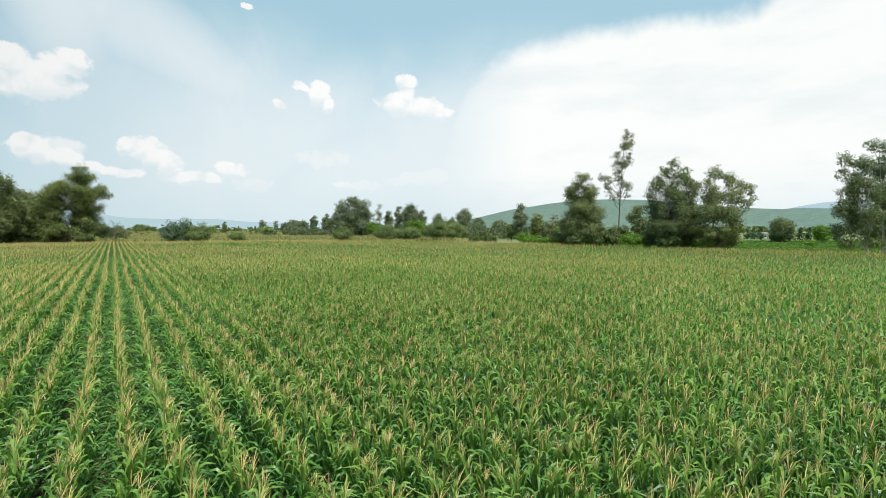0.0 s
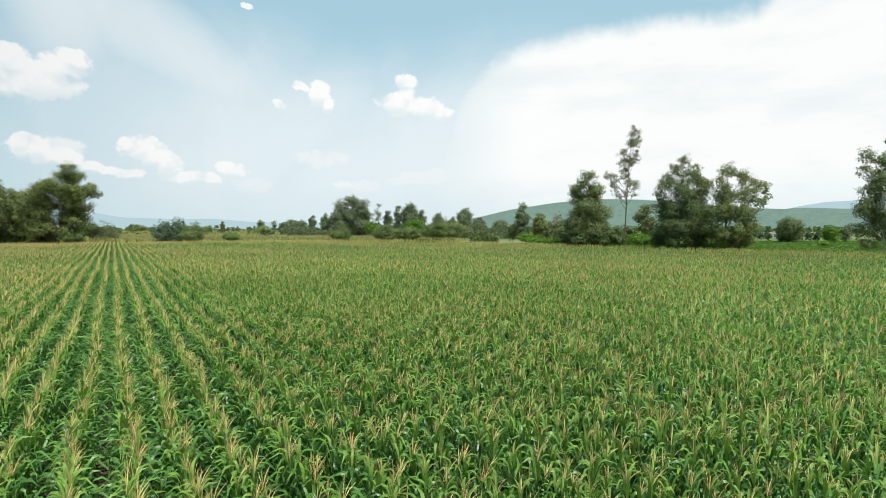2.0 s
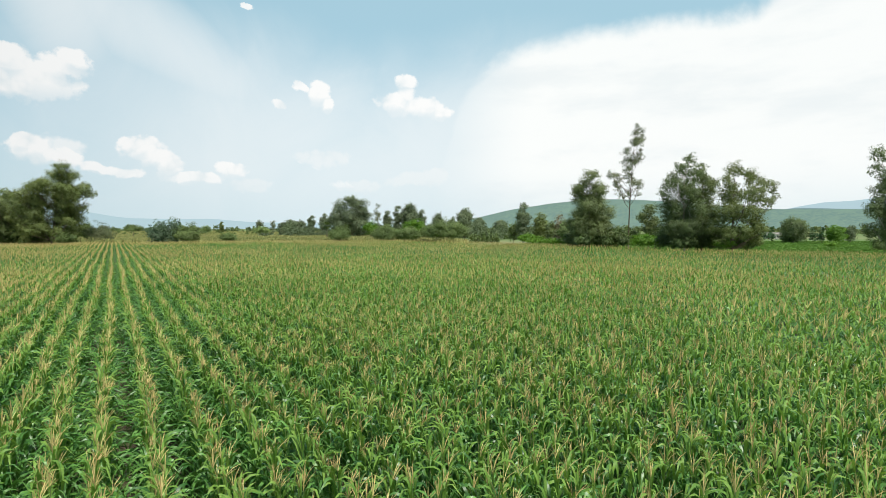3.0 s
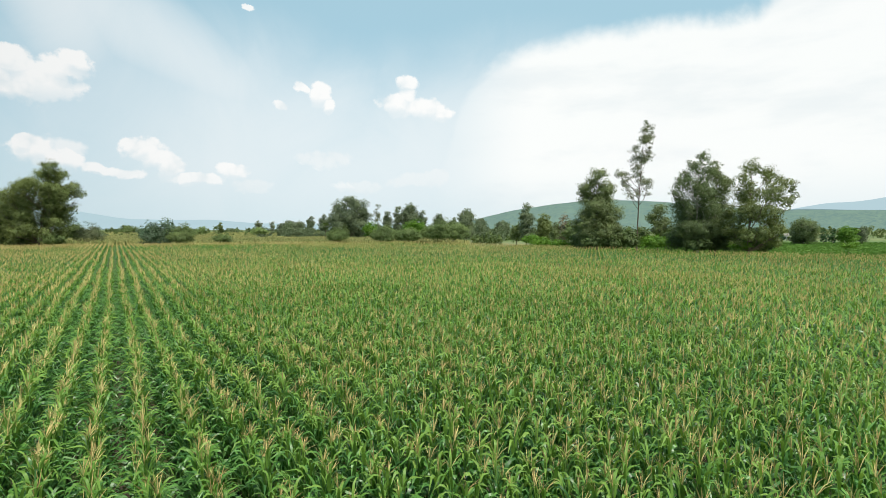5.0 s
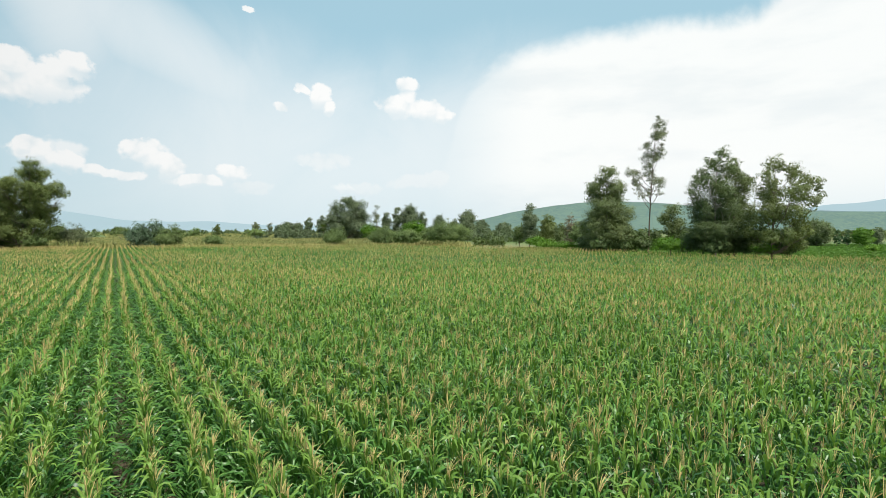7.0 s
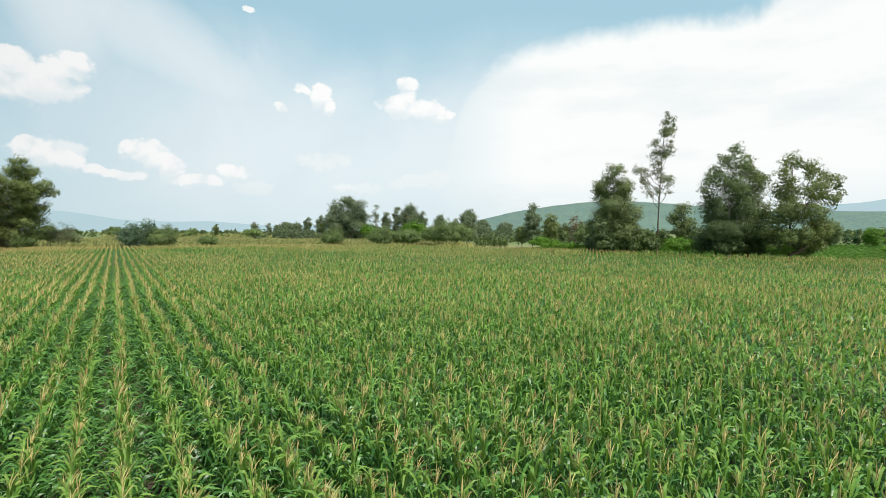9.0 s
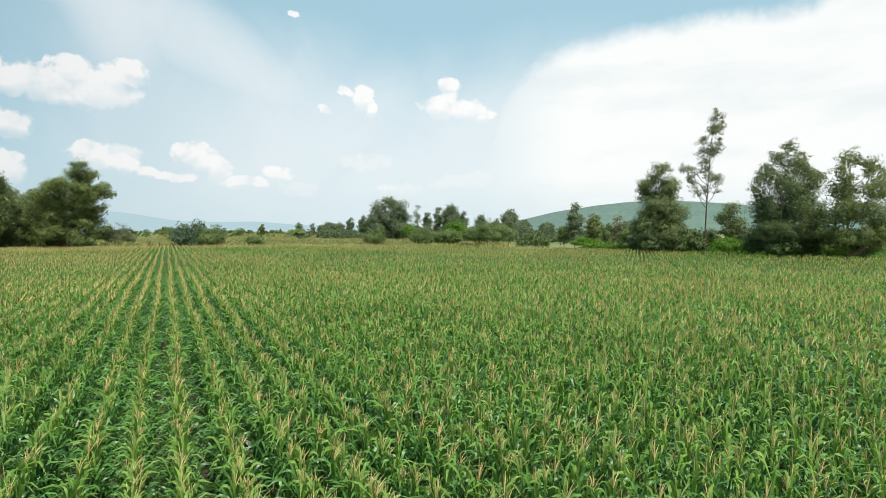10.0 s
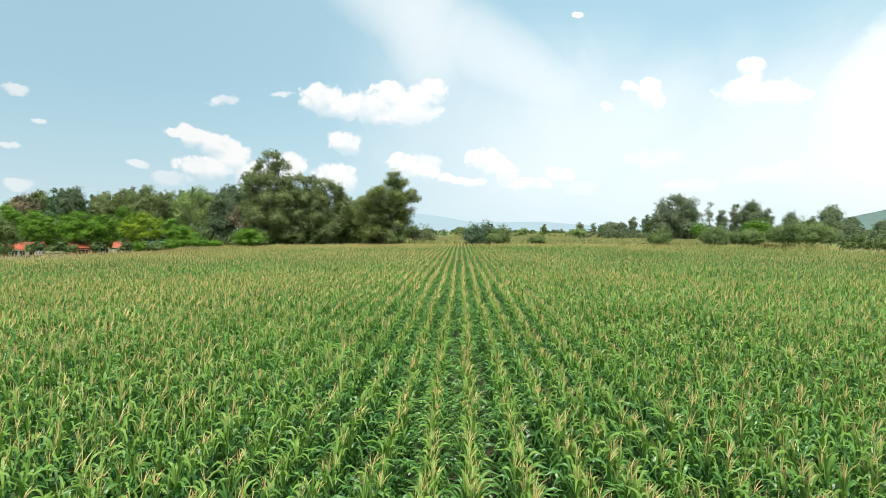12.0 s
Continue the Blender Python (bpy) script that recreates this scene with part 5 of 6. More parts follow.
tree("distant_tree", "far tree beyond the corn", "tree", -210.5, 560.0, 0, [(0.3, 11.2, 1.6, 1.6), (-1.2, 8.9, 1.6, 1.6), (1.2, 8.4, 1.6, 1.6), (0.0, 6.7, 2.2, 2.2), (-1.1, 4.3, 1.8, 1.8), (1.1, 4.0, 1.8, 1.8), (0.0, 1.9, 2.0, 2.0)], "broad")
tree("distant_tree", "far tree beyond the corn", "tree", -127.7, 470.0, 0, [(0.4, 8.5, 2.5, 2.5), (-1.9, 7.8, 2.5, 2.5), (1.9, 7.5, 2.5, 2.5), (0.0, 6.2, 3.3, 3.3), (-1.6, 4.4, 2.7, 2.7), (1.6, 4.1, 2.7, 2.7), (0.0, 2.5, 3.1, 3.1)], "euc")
tree("distant_tree", "wide dark tree in green field beyond the corn", "tree", 137.1, 235.0, 0, [(0.4, 7.6, 2.5, 2.5), (-1.9, 7.2, 2.5, 2.5), (1.9, 6.9, 2.5, 2.5), (0.0, 5.7, 3.3, 3.3), (-1.6, 4.1, 2.7, 2.7), (1.6, 3.8, 2.7, 2.7), (0.0, 2.4, 3.1, 3.1)], "open")
tree("distant_tree", "small dark conifer beyond the corn", "tree", 131.0, 250.0, 0, [(0.0, 6.4, 0.4, 0.4), (0.0, 5.1, 0.7, 0.7), (0.0, 3.4, 1.0, 1.0), (0.0, 2.2, 1.1, 1.1)], "conifer")
tree("distant_tree", "small dark conifer beyond the corn", "tree", 131.0, 245.0, 0, [(0.0, 6.0, 0.4, 0.4), (0.0, 4.8, 0.7, 0.7), (0.0, 3.3, 1.0, 1.0), (0.0, 2.2, 1.1, 1.1)], "conifer")
tree("distant_tree", "small dark conifer beyond the corn", "tree", 131.3, 240.0, 0, [(0.0, 6.4, 0.5, 0.5), (0.0, 5.2, 0.8, 0.8), (0.0, 3.5, 1.1, 1.1), (0.0, 2.4, 1.3, 1.3)], "conifer")
tree("distant_tree", "small dark conifer beyond the corn", "tree", 144.4, 235.0, 0, [(0.0, 6.0, 0.5, 0.5), (0.0, 4.9, 0.8, 0.8), (0.0, 3.4, 1.1, 1.1), (0.0, 2.4, 1.2, 1.2)], "conifer")
tree("distant_tree", "small dark conifer beyond the corn", "tree", 146.2, 232.0, 0, [(0.0, 6.0, 0.5, 0.5), (0.0, 4.9, 0.8, 0.8), (0.0, 3.4, 1.1, 1.1), (0.0, 2.4, 1.2, 1.2)], "conifer")
tree("distant_tree", "rounded pale green shrub tree beyond the corn", "tree", 149.2, 228.0, 0, [(0.3, 5.2, 1.6, 1.6), (-1.2, 5.1, 1.6, 1.6), (1.2, 4.9, 1.6, 1.6), (0.0, 4.2, 2.1, 2.1), (-1.1, 3.2, 1.7, 1.7), (1.1, 3.1, 1.7, 1.7), (0.0, 2.2, 2.0, 2.0)], "acacia")
tree("distant_tree", "slim dark tree beyond the corn", "tree", 159.3, 235.0, 0, [(0.2, 6.1, 1.1, 1.1), (-0.8, 5.4, 1.1, 1.1), (0.8, 5.1, 1.1, 1.1), (0.0, 4.4, 1.5, 1.5), (-0.7, 3.3, 1.2, 1.2), (0.7, 3.1, 1.2, 1.2), (0.0, 2.2, 1.4, 1.4)], "euc")
tree("distant_tree", "dark tree beyond field beyond the corn", "tree", 181.5, 245.0, 0, [(0.2, 7.9, 1.3, 1.3), (-1.0, 6.6, 1.3, 1.3), (1.0, 6.3, 1.3, 1.3), (0.0, 5.2, 1.7, 1.7), (-0.9, 3.7, 1.4, 1.4), (0.9, 3.5, 1.4, 1.4), (0.0, 2.2, 1.6, 1.6)], "broad")
tree("distant_tree", "dark tree beyond field beyond the corn", "tree", 192.6, 250.0, 0, [(0.3, 8.5, 1.8, 1.8), (-1.3, 7.3, 1.8, 1.8), (1.3, 6.9, 1.8, 1.8), (0.0, 5.7, 2.3, 2.3), (-1.2, 4.0, 1.9, 1.9), (1.2, 3.7, 1.9, 1.9), (0.0, 2.2, 2.2, 2.2)], "broad")
tree("shrub", "round olive shrub at cornfield end", "shrub", -36.9, 214.0, 0, [(-1.8, 4.1, 1.8, 1.6), (0.4, 5.0, 1.9, 1.6), (1.9, 4.1, 1.6, 1.5), (0.0, 3.3, 2.5, 1.1)], "mesq")
tree("shrub", "dusty olive thorn shrub", "shrub", -20.9, 213.0, 0, [(-2.2, 4.1, 2.2, 1.6), (0.4, 5.0, 2.4, 1.6), (2.4, 4.1, 2.0, 1.5), (0.0, 3.3, 3.0, 1.1)], "mesq")
tree("shrub", "grey green thorn shrub", "shrub", -12.9, 214.0, 0, [(-2.5, 3.9, 2.5, 1.5), (0.5, 4.7, 2.8, 1.5), (2.8, 3.9, 2.3, 1.4), (0.0, 3.2, 3.5, 1.0)], "mesq")
tree("shrub", "wide flat topped mesquite shrub", "shrub", 0.8, 212.0, 0, [(-3.4, 5.1, 3.4, 2.0), (0.7, 6.2, 3.7, 2.0), (3.7, 5.1, 3.1, 1.9), (0.0, 4.1, 4.8, 1.4)], "mesq")
tree("shrub", "bright green willow shrub", "shrub", -11.0, 235.0, 0, [(-2.2, 6.4, 2.2, 1.9), (0.4, 7.5, 2.4, 1.9), (2.4, 6.4, 2.0, 1.8), (0.0, 5.4, 3.0, 1.4)], "acacia")
tree("shrub", "grey green thorn shrub", "shrub", -5.1, 220.0, 0, [(-1.7, 4.7, 1.7, 1.5), (0.3, 5.6, 1.9, 1.5), (1.9, 4.7, 1.5, 1.4), (0.0, 4.0, 2.4, 1.1)], "mesq")
tree("shrub", "bright green leafy shrub under trees", "shrub", -32.6, 270.0, 0, [(-1.7, 6.5, 1.7, 1.7), (0.3, 7.4, 1.9, 1.7), (1.9, 6.5, 1.5, 1.5), (0.0, 5.7, 2.4, 1.2)], "acacia")
tree("shrub", "clump of blue green eucalyptus saplings", "shrub", -86.4, 184.0, 0, [(-1.8, 5.1, 1.8, 2.4), (0.4, 6.5, 2.0, 2.4), (2.0, 5.1, 1.6, 2.2), (0.0, 4.0, 2.5, 1.7)], "blue")
tree("shrub", "clump of blue green eucalyptus saplings", "shrub", -83.1, 186.0, 0, [(-1.6, 5.0, 1.6, 2.3), (0.3, 6.3, 1.8, 2.3), (1.8, 5.0, 1.5, 2.1), (0.0, 3.8, 2.3, 1.6)], "blue")
tree("shrub", "dark green rounded shrub", "shrub", -77.8, 185.0, 0, [(-1.8, 4.3, 1.8, 1.6), (0.4, 5.3, 2.0, 1.6), (2.0, 4.3, 1.6, 1.5), (0.0, 3.5, 2.5, 1.2)], "thorn")
tree("shrub", "low olive shrub in corn", "shrub", -67.3, 190.0, 0, [(-1.4, 3.3, 1.4, 0.9), (0.3, 3.8, 1.5, 0.9), (1.5, 3.3, 1.2, 0.8), (0.0, 2.8, 1.9, 0.6)], "mesq")
tree("shrub", "grey leafless looking shrub at field end", "shrub", -101.8, 180.0, 0, [(-1.8, 4.7, 1.8, 1.8), (0.4, 5.8, 1.9, 1.8), (1.9, 4.7, 1.6, 1.7), (0.0, 3.8, 2.5, 1.3)], "grey")
tree("shrub", "dark green shrub under tree", "shrub", -107.9, 182.0, 0, [(-1.3, 5.4, 1.3, 1.6), (0.3, 6.4, 1.5, 1.6), (1.5, 5.4, 1.2, 1.5), (0.0, 4.6, 1.9, 1.2)], "thorn")
tree("shrub", "low rounded shrub in farmland", "shrub", -156.0, 300.0, 0, [(-2.5, 6.0, 2.5, 1.2), (0.5, 6.7, 2.7, 1.2), (2.7, 6.0, 2.2, 1.1), (0.0, 5.4, 3.5, 0.9)], "thorn")
tree("shrub", "pale green rounded shrub", "shrub", -91.1, 300.0, 0, [(-1.9, 5.1, 1.9, 1.2), (0.4, 5.8, 2.1, 1.2), (2.1, 5.1, 1.7, 1.1), (0.0, 4.5, 2.7, 0.9)], "pale")
tree("shrub", "pale green shrub beyond field", "shrub", -115.5, 290.0, 0, [(-1.3, 5.2, 1.3, 1.4), (0.3, 5.9, 1.4, 1.4), (1.4, 5.2, 1.1, 1.3), (0.0, 4.5, 1.8, 1.0)], "pale")
for k in range(7):
    tree("sapling", "slim dark young tree in a row beside mesquite", "sapling", 9.6 + 1.45 * k, 205.0 + 0.3 * (k % 3), 0, [(0.0, 3.5 + 0.3 * (k * 5 % 4), 0.45, 0.5), (-0.2, 2.9, 0.6, 0.6), (0.25, 2.4, 0.65, 0.6), (0.0, 1.7, 0.7, 0.6)], "thorn")
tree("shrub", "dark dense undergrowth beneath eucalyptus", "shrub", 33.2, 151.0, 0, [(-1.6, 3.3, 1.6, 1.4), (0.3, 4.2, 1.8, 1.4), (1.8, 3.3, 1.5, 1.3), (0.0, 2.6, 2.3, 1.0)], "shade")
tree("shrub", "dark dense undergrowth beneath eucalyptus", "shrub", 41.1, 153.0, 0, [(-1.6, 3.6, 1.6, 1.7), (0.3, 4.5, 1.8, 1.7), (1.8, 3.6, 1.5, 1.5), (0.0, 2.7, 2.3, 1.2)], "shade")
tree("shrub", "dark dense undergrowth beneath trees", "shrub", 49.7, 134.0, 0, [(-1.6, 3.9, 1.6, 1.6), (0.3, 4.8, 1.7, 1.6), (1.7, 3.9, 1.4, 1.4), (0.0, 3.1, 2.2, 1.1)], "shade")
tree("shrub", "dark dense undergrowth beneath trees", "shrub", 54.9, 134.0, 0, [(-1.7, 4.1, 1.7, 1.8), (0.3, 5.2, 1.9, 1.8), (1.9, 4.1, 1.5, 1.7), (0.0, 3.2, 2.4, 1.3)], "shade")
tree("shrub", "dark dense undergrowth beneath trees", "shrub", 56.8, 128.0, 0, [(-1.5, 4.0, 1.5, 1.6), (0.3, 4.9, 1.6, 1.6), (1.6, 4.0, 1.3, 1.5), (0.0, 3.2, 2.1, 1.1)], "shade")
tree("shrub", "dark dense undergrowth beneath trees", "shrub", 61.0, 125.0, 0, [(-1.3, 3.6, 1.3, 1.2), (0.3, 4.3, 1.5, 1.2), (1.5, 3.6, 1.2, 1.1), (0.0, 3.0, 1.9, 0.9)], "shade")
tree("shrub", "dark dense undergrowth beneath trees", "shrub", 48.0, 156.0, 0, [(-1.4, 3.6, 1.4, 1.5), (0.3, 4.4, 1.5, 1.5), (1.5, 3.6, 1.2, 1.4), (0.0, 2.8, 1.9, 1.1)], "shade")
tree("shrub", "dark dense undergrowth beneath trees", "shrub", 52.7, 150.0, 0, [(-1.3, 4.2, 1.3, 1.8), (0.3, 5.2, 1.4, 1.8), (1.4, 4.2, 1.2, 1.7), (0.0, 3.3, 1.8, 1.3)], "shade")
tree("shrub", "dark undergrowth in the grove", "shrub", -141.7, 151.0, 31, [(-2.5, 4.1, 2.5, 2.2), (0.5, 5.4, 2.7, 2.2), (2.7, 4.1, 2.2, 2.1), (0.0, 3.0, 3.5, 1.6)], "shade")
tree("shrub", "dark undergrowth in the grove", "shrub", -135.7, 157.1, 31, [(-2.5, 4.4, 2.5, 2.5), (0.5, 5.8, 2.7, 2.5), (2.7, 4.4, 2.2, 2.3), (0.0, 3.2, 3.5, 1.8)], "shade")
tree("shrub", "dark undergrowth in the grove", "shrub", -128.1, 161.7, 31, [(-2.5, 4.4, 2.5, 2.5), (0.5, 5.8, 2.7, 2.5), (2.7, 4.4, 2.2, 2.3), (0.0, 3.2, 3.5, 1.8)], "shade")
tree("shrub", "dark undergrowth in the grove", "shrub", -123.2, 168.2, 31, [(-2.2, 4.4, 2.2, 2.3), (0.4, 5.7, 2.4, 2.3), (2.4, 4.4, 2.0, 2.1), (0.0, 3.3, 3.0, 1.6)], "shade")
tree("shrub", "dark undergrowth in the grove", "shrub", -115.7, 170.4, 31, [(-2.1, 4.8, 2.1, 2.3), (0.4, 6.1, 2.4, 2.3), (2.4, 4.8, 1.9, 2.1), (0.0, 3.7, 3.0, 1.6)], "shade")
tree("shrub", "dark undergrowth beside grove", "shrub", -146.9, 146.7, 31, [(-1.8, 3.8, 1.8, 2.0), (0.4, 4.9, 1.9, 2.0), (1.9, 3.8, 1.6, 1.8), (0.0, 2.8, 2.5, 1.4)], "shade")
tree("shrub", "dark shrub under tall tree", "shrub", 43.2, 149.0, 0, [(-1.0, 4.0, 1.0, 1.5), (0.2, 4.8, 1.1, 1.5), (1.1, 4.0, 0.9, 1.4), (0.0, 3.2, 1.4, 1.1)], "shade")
tree("shrub", "bright green vine covered shrub", "shrub", 45.8, 140.0, 0, [(-1.5, 3.3, 1.5, 1.0), (0.3, 3.9, 1.6, 1.0), (1.6, 3.3, 1.3, 0.9), (0.0, 2.9, 2.1, 0.7)], "acacia")
tree("shrub", "bright green leafy shrub under trees", "shrub", 48.5, 136.0, 0, [(-0.9, 3.4, 0.9, 0.8), (0.2, 3.9, 1.0, 0.8), (1.0, 3.4, 0.8, 0.8), (0.0, 3.0, 1.3, 0.6)], "acacia")
tree("shrub", "shaded shrub under trees", "shrub", 54.6, 128.0, 0, [(-1.1, 3.5, 1.1, 1.2), (0.2, 4.2, 1.2, 1.2), (1.2, 3.5, 1.0, 1.1), (0.0, 2.9, 1.6, 0.9)], "shade")
tree("shrub", "shaded shrub under trees", "shrub", 49.2, 126.0, 0, [(-1.2, 3.1, 1.2, 0.8), (0.2, 3.6, 1.3, 0.8), (1.3, 3.1, 1.1, 0.7), (0.0, 2.8, 1.7, 0.6)], "shade")
tree("shrub", "light green sprouting shrub", "shrub", 54.4, 120.0, 0, [(-0.9, 3.1, 0.9, 0.6), (0.2, 3.4, 1.0, 0.6), (1.0, 3.1, 0.8, 0.5), (0.0, 2.8, 1.3, 0.4)], "acacia")
tree("shrub", "dark shrub under tree", "shrub", 33.6, 146.0, 0, [(-1.1, 3.2, 1.1, 0.9), (0.2, 3.7, 1.3, 0.9), (1.3, 3.2, 1.0, 0.8), (0.0, 2.8, 1.6, 0.6)], "shade")
tree("shrub", "dark shrub under tree", "shrub", 38.1, 147.0, 0, [(-1.1, 3.2, 1.1, 1.0), (0.2, 3.8, 1.3, 1.0), (1.3, 3.2, 1.0, 0.9), (0.0, 2.7, 1.6, 0.7)], "shade")
tree("shrub", "bright green low shrub", "shrub", 24.3, 160.0, 0, [(-1.4, 3.0, 1.4, 0.7), (0.3, 3.4, 1.5, 0.7), (1.5, 3.0, 1.3, 0.6), (0.0, 2.7, 2.0, 0.5)], "acacia")
tree("shrub", "bright green low shrub", "shrub", 28.6, 156.0, 0, [(-1.4, 2.8, 1.4, 0.5), (0.3, 3.1, 1.5, 0.5), (1.5, 2.8, 1.2, 0.5), (0.0, 2.5, 1.9, 0.4)], "acacia")
tree("shrub", "leafy green shrub at field edge", "shrub", 24.0, 175.0, 0, [(-1.2, 3.4, 1.2, 0.8), (0.2, 3.8, 1.3, 0.8), (1.3, 3.4, 1.1, 0.8), (0.0, 2.9, 1.7, 0.6)], "acacia")
tree("shrub", "olive shrub beside eucalyptus", "shrub", 33.1, 165.0, 0, [(-1.1, 5.3, 1.1, 1.8), (0.2, 6.3, 1.2, 1.8), (1.2, 5.3, 1.0, 1.7), (0.0, 4.4, 1.6, 1.3)], "mesq")
tree("shrub", "dark green shrub beyond field", "shrub", 28.3, 240.0, 0, [(-1.2, 5.7, 1.2, 2.0), (0.2, 6.8, 1.3, 2.0), (1.3, 5.7, 1.1, 1.8), (0.0, 4.7, 1.6, 1.4)], "thorn")
tree("shrub", "low lime green shrub in green field", "shrub", 94.9, 150.0, 0, [(-1.0, 2.3, 1.0, 0.5), (0.2, 2.6, 1.1, 0.5), (1.1, 2.3, 0.9, 0.5), (0.0, 2.1, 1.4, 0.4)], "acacia")
tree("shrub", "leafy shrub under eucalyptus", "shrub", 71.8, 103.0, 0, [(-0.7, 3.3, 0.7, 0.6), (0.1, 3.6, 0.8, 0.6), (0.8, 3.3, 0.6, 0.5), (0.0, 3.0, 1.0, 0.4)], "thorn")
tree("shrub", "leafy shrub under eucalyptus", "shrub", 75.9, 102.0, 0, [(-0.8, 3.5, 0.8, 0.6), (0.2, 3.9, 0.9, 0.6), (0.9, 3.5, 0.7, 0.6), (0.0, 3.2, 1.1, 0.4)], "thorn")
# shrubs added where shade lies under the acacias, in the darkened leaf colour
tree("shrub", "shrub added for the shade under acacia beside cottages", "shrub", -114.3, 75.2, 31, [(-0.5, 3.4, 0.5, 0.6), (0.1, 3.8, 0.5, 0.6), (0.5, 3.4, 0.4, 0.6), (0.0, 3.1, 0.7, 0.4)], "shade")
tree("shrub", "shrub added for the shade under acacia beside cottages", "shrub", -112.2, 77.7, 31, [(-0.5, 3.2, 0.5, 0.6), (0.1, 3.5, 0.5, 0.6), (0.5, 3.2, 0.4, 0.5), (0.0, 2.9, 0.6, 0.4)], "shade")
tree("shrub", "shrub added for the shade under acacia beside cottages", "shrub", -110.5, 83.4, 31, [(-0.6, 3.3, 0.6, 0.6), (0.1, 3.6, 0.6, 0.6), (0.6, 3.3, 0.5, 0.5), (0.0, 3.0, 0.8, 0.4)], "shade")
tree("shrub", "shrub added for the shade under acacia beside cottages", "shrub", -110.0, 88.4, 31, [(-0.5, 3.2, 0.5, 0.6), (0.1, 3.5, 0.6, 0.6), (0.6, 3.2, 0.5, 0.6), (0.0, 2.9, 0.8, 0.4)], "shade")
tree("shrub", "leafy shrub beside garden wall", "shrub", -112.5, 76.4, 31, [(-0.5, 3.0, 0.5, 0.4), (0.1, 3.2, 0.5, 0.4), (0.5, 3.0, 0.4, 0.4), (0.0, 2.8, 0.7, 0.3)], "thorn")
tree("shrub", "dark green shrub before cottages", "shrub", -111.5, 79.3, 31, [(-0.6, 2.9, 0.6, 0.6), (0.1, 3.2, 0.7, 0.6), (0.7, 2.9, 0.5, 0.5), (0.0, 2.6, 0.9, 0.4)], "thorn")
tree("shrub", "leafy green shrub before cottages", "shrub", -110.8, 91.5, 31, [(-0.8, 3.0, 0.8, 0.7), (0.2, 3.4, 0.9, 0.7), (0.9, 3.0, 0.7, 0.6), (0.0, 2.6, 1.1, 0.5)], "acacia")
tree("shrub", "green shrub beside the shed", "shrub", -111.1, 98.3, 31, [(-1.1, 3.3, 1.1, 0.8), (0.2, 3.7, 1.2, 0.8), (1.2, 3.3, 0.9, 0.8), (0.0, 2.9, 1.5, 0.6)], "acacia")
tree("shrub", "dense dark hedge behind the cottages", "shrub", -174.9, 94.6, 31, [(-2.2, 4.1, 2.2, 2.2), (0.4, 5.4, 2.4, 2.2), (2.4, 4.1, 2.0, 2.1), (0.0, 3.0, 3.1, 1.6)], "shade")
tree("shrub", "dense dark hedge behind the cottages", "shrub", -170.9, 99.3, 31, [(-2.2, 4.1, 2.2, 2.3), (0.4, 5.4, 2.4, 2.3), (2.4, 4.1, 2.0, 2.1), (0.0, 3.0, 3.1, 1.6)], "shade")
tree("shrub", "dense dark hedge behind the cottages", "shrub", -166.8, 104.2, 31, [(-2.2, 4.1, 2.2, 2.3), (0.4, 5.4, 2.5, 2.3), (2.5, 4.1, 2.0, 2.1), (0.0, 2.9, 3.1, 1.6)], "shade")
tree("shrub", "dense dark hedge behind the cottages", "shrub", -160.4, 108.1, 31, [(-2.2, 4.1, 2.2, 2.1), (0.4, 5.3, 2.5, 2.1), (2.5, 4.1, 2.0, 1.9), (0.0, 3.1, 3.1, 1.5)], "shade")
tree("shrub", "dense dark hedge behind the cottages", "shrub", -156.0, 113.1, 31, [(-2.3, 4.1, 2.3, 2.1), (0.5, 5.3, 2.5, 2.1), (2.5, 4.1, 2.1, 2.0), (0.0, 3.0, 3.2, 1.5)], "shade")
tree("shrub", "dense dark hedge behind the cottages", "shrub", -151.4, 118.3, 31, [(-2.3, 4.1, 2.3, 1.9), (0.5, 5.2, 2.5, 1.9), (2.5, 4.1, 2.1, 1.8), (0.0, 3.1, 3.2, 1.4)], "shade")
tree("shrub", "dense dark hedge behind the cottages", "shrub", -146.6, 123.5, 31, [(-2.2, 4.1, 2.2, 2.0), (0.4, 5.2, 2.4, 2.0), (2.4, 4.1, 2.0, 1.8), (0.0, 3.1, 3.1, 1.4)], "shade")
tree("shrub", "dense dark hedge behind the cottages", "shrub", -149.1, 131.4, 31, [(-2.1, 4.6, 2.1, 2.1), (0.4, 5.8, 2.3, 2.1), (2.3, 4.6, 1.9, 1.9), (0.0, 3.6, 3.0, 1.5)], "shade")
tree("shrub", "low rambling hedge shrub", "shrub", -121.1, 115.6, 31, [(-1.8, 3.1, 1.8, 0.6), (0.4, 3.4, 1.9, 0.6), (1.9, 3.1, 1.6, 0.5), (0.0, 2.8, 2.5, 0.4)], "acacia")
tree("shrub", "green hedge shrub at field edge", "shrub", -119.9, 110.5, 31, [(-1.2, 3.5, 1.2, 0.7), (0.2, 3.9, 1.3, 0.7), (1.3, 3.5, 1.1, 0.7), (0.0, 3.1, 1.7, 0.5)], "acacia")
tree("shrub", "green hedge shrub at field edge", "shrub", -110.3, 94.1, 31, [(-1.1, 2.9, 1.1, 0.6), (0.2, 3.3, 1.2, 0.6), (1.2, 2.9, 1.0, 0.6), (0.0, 2.6, 1.6, 0.5)], "thorn")
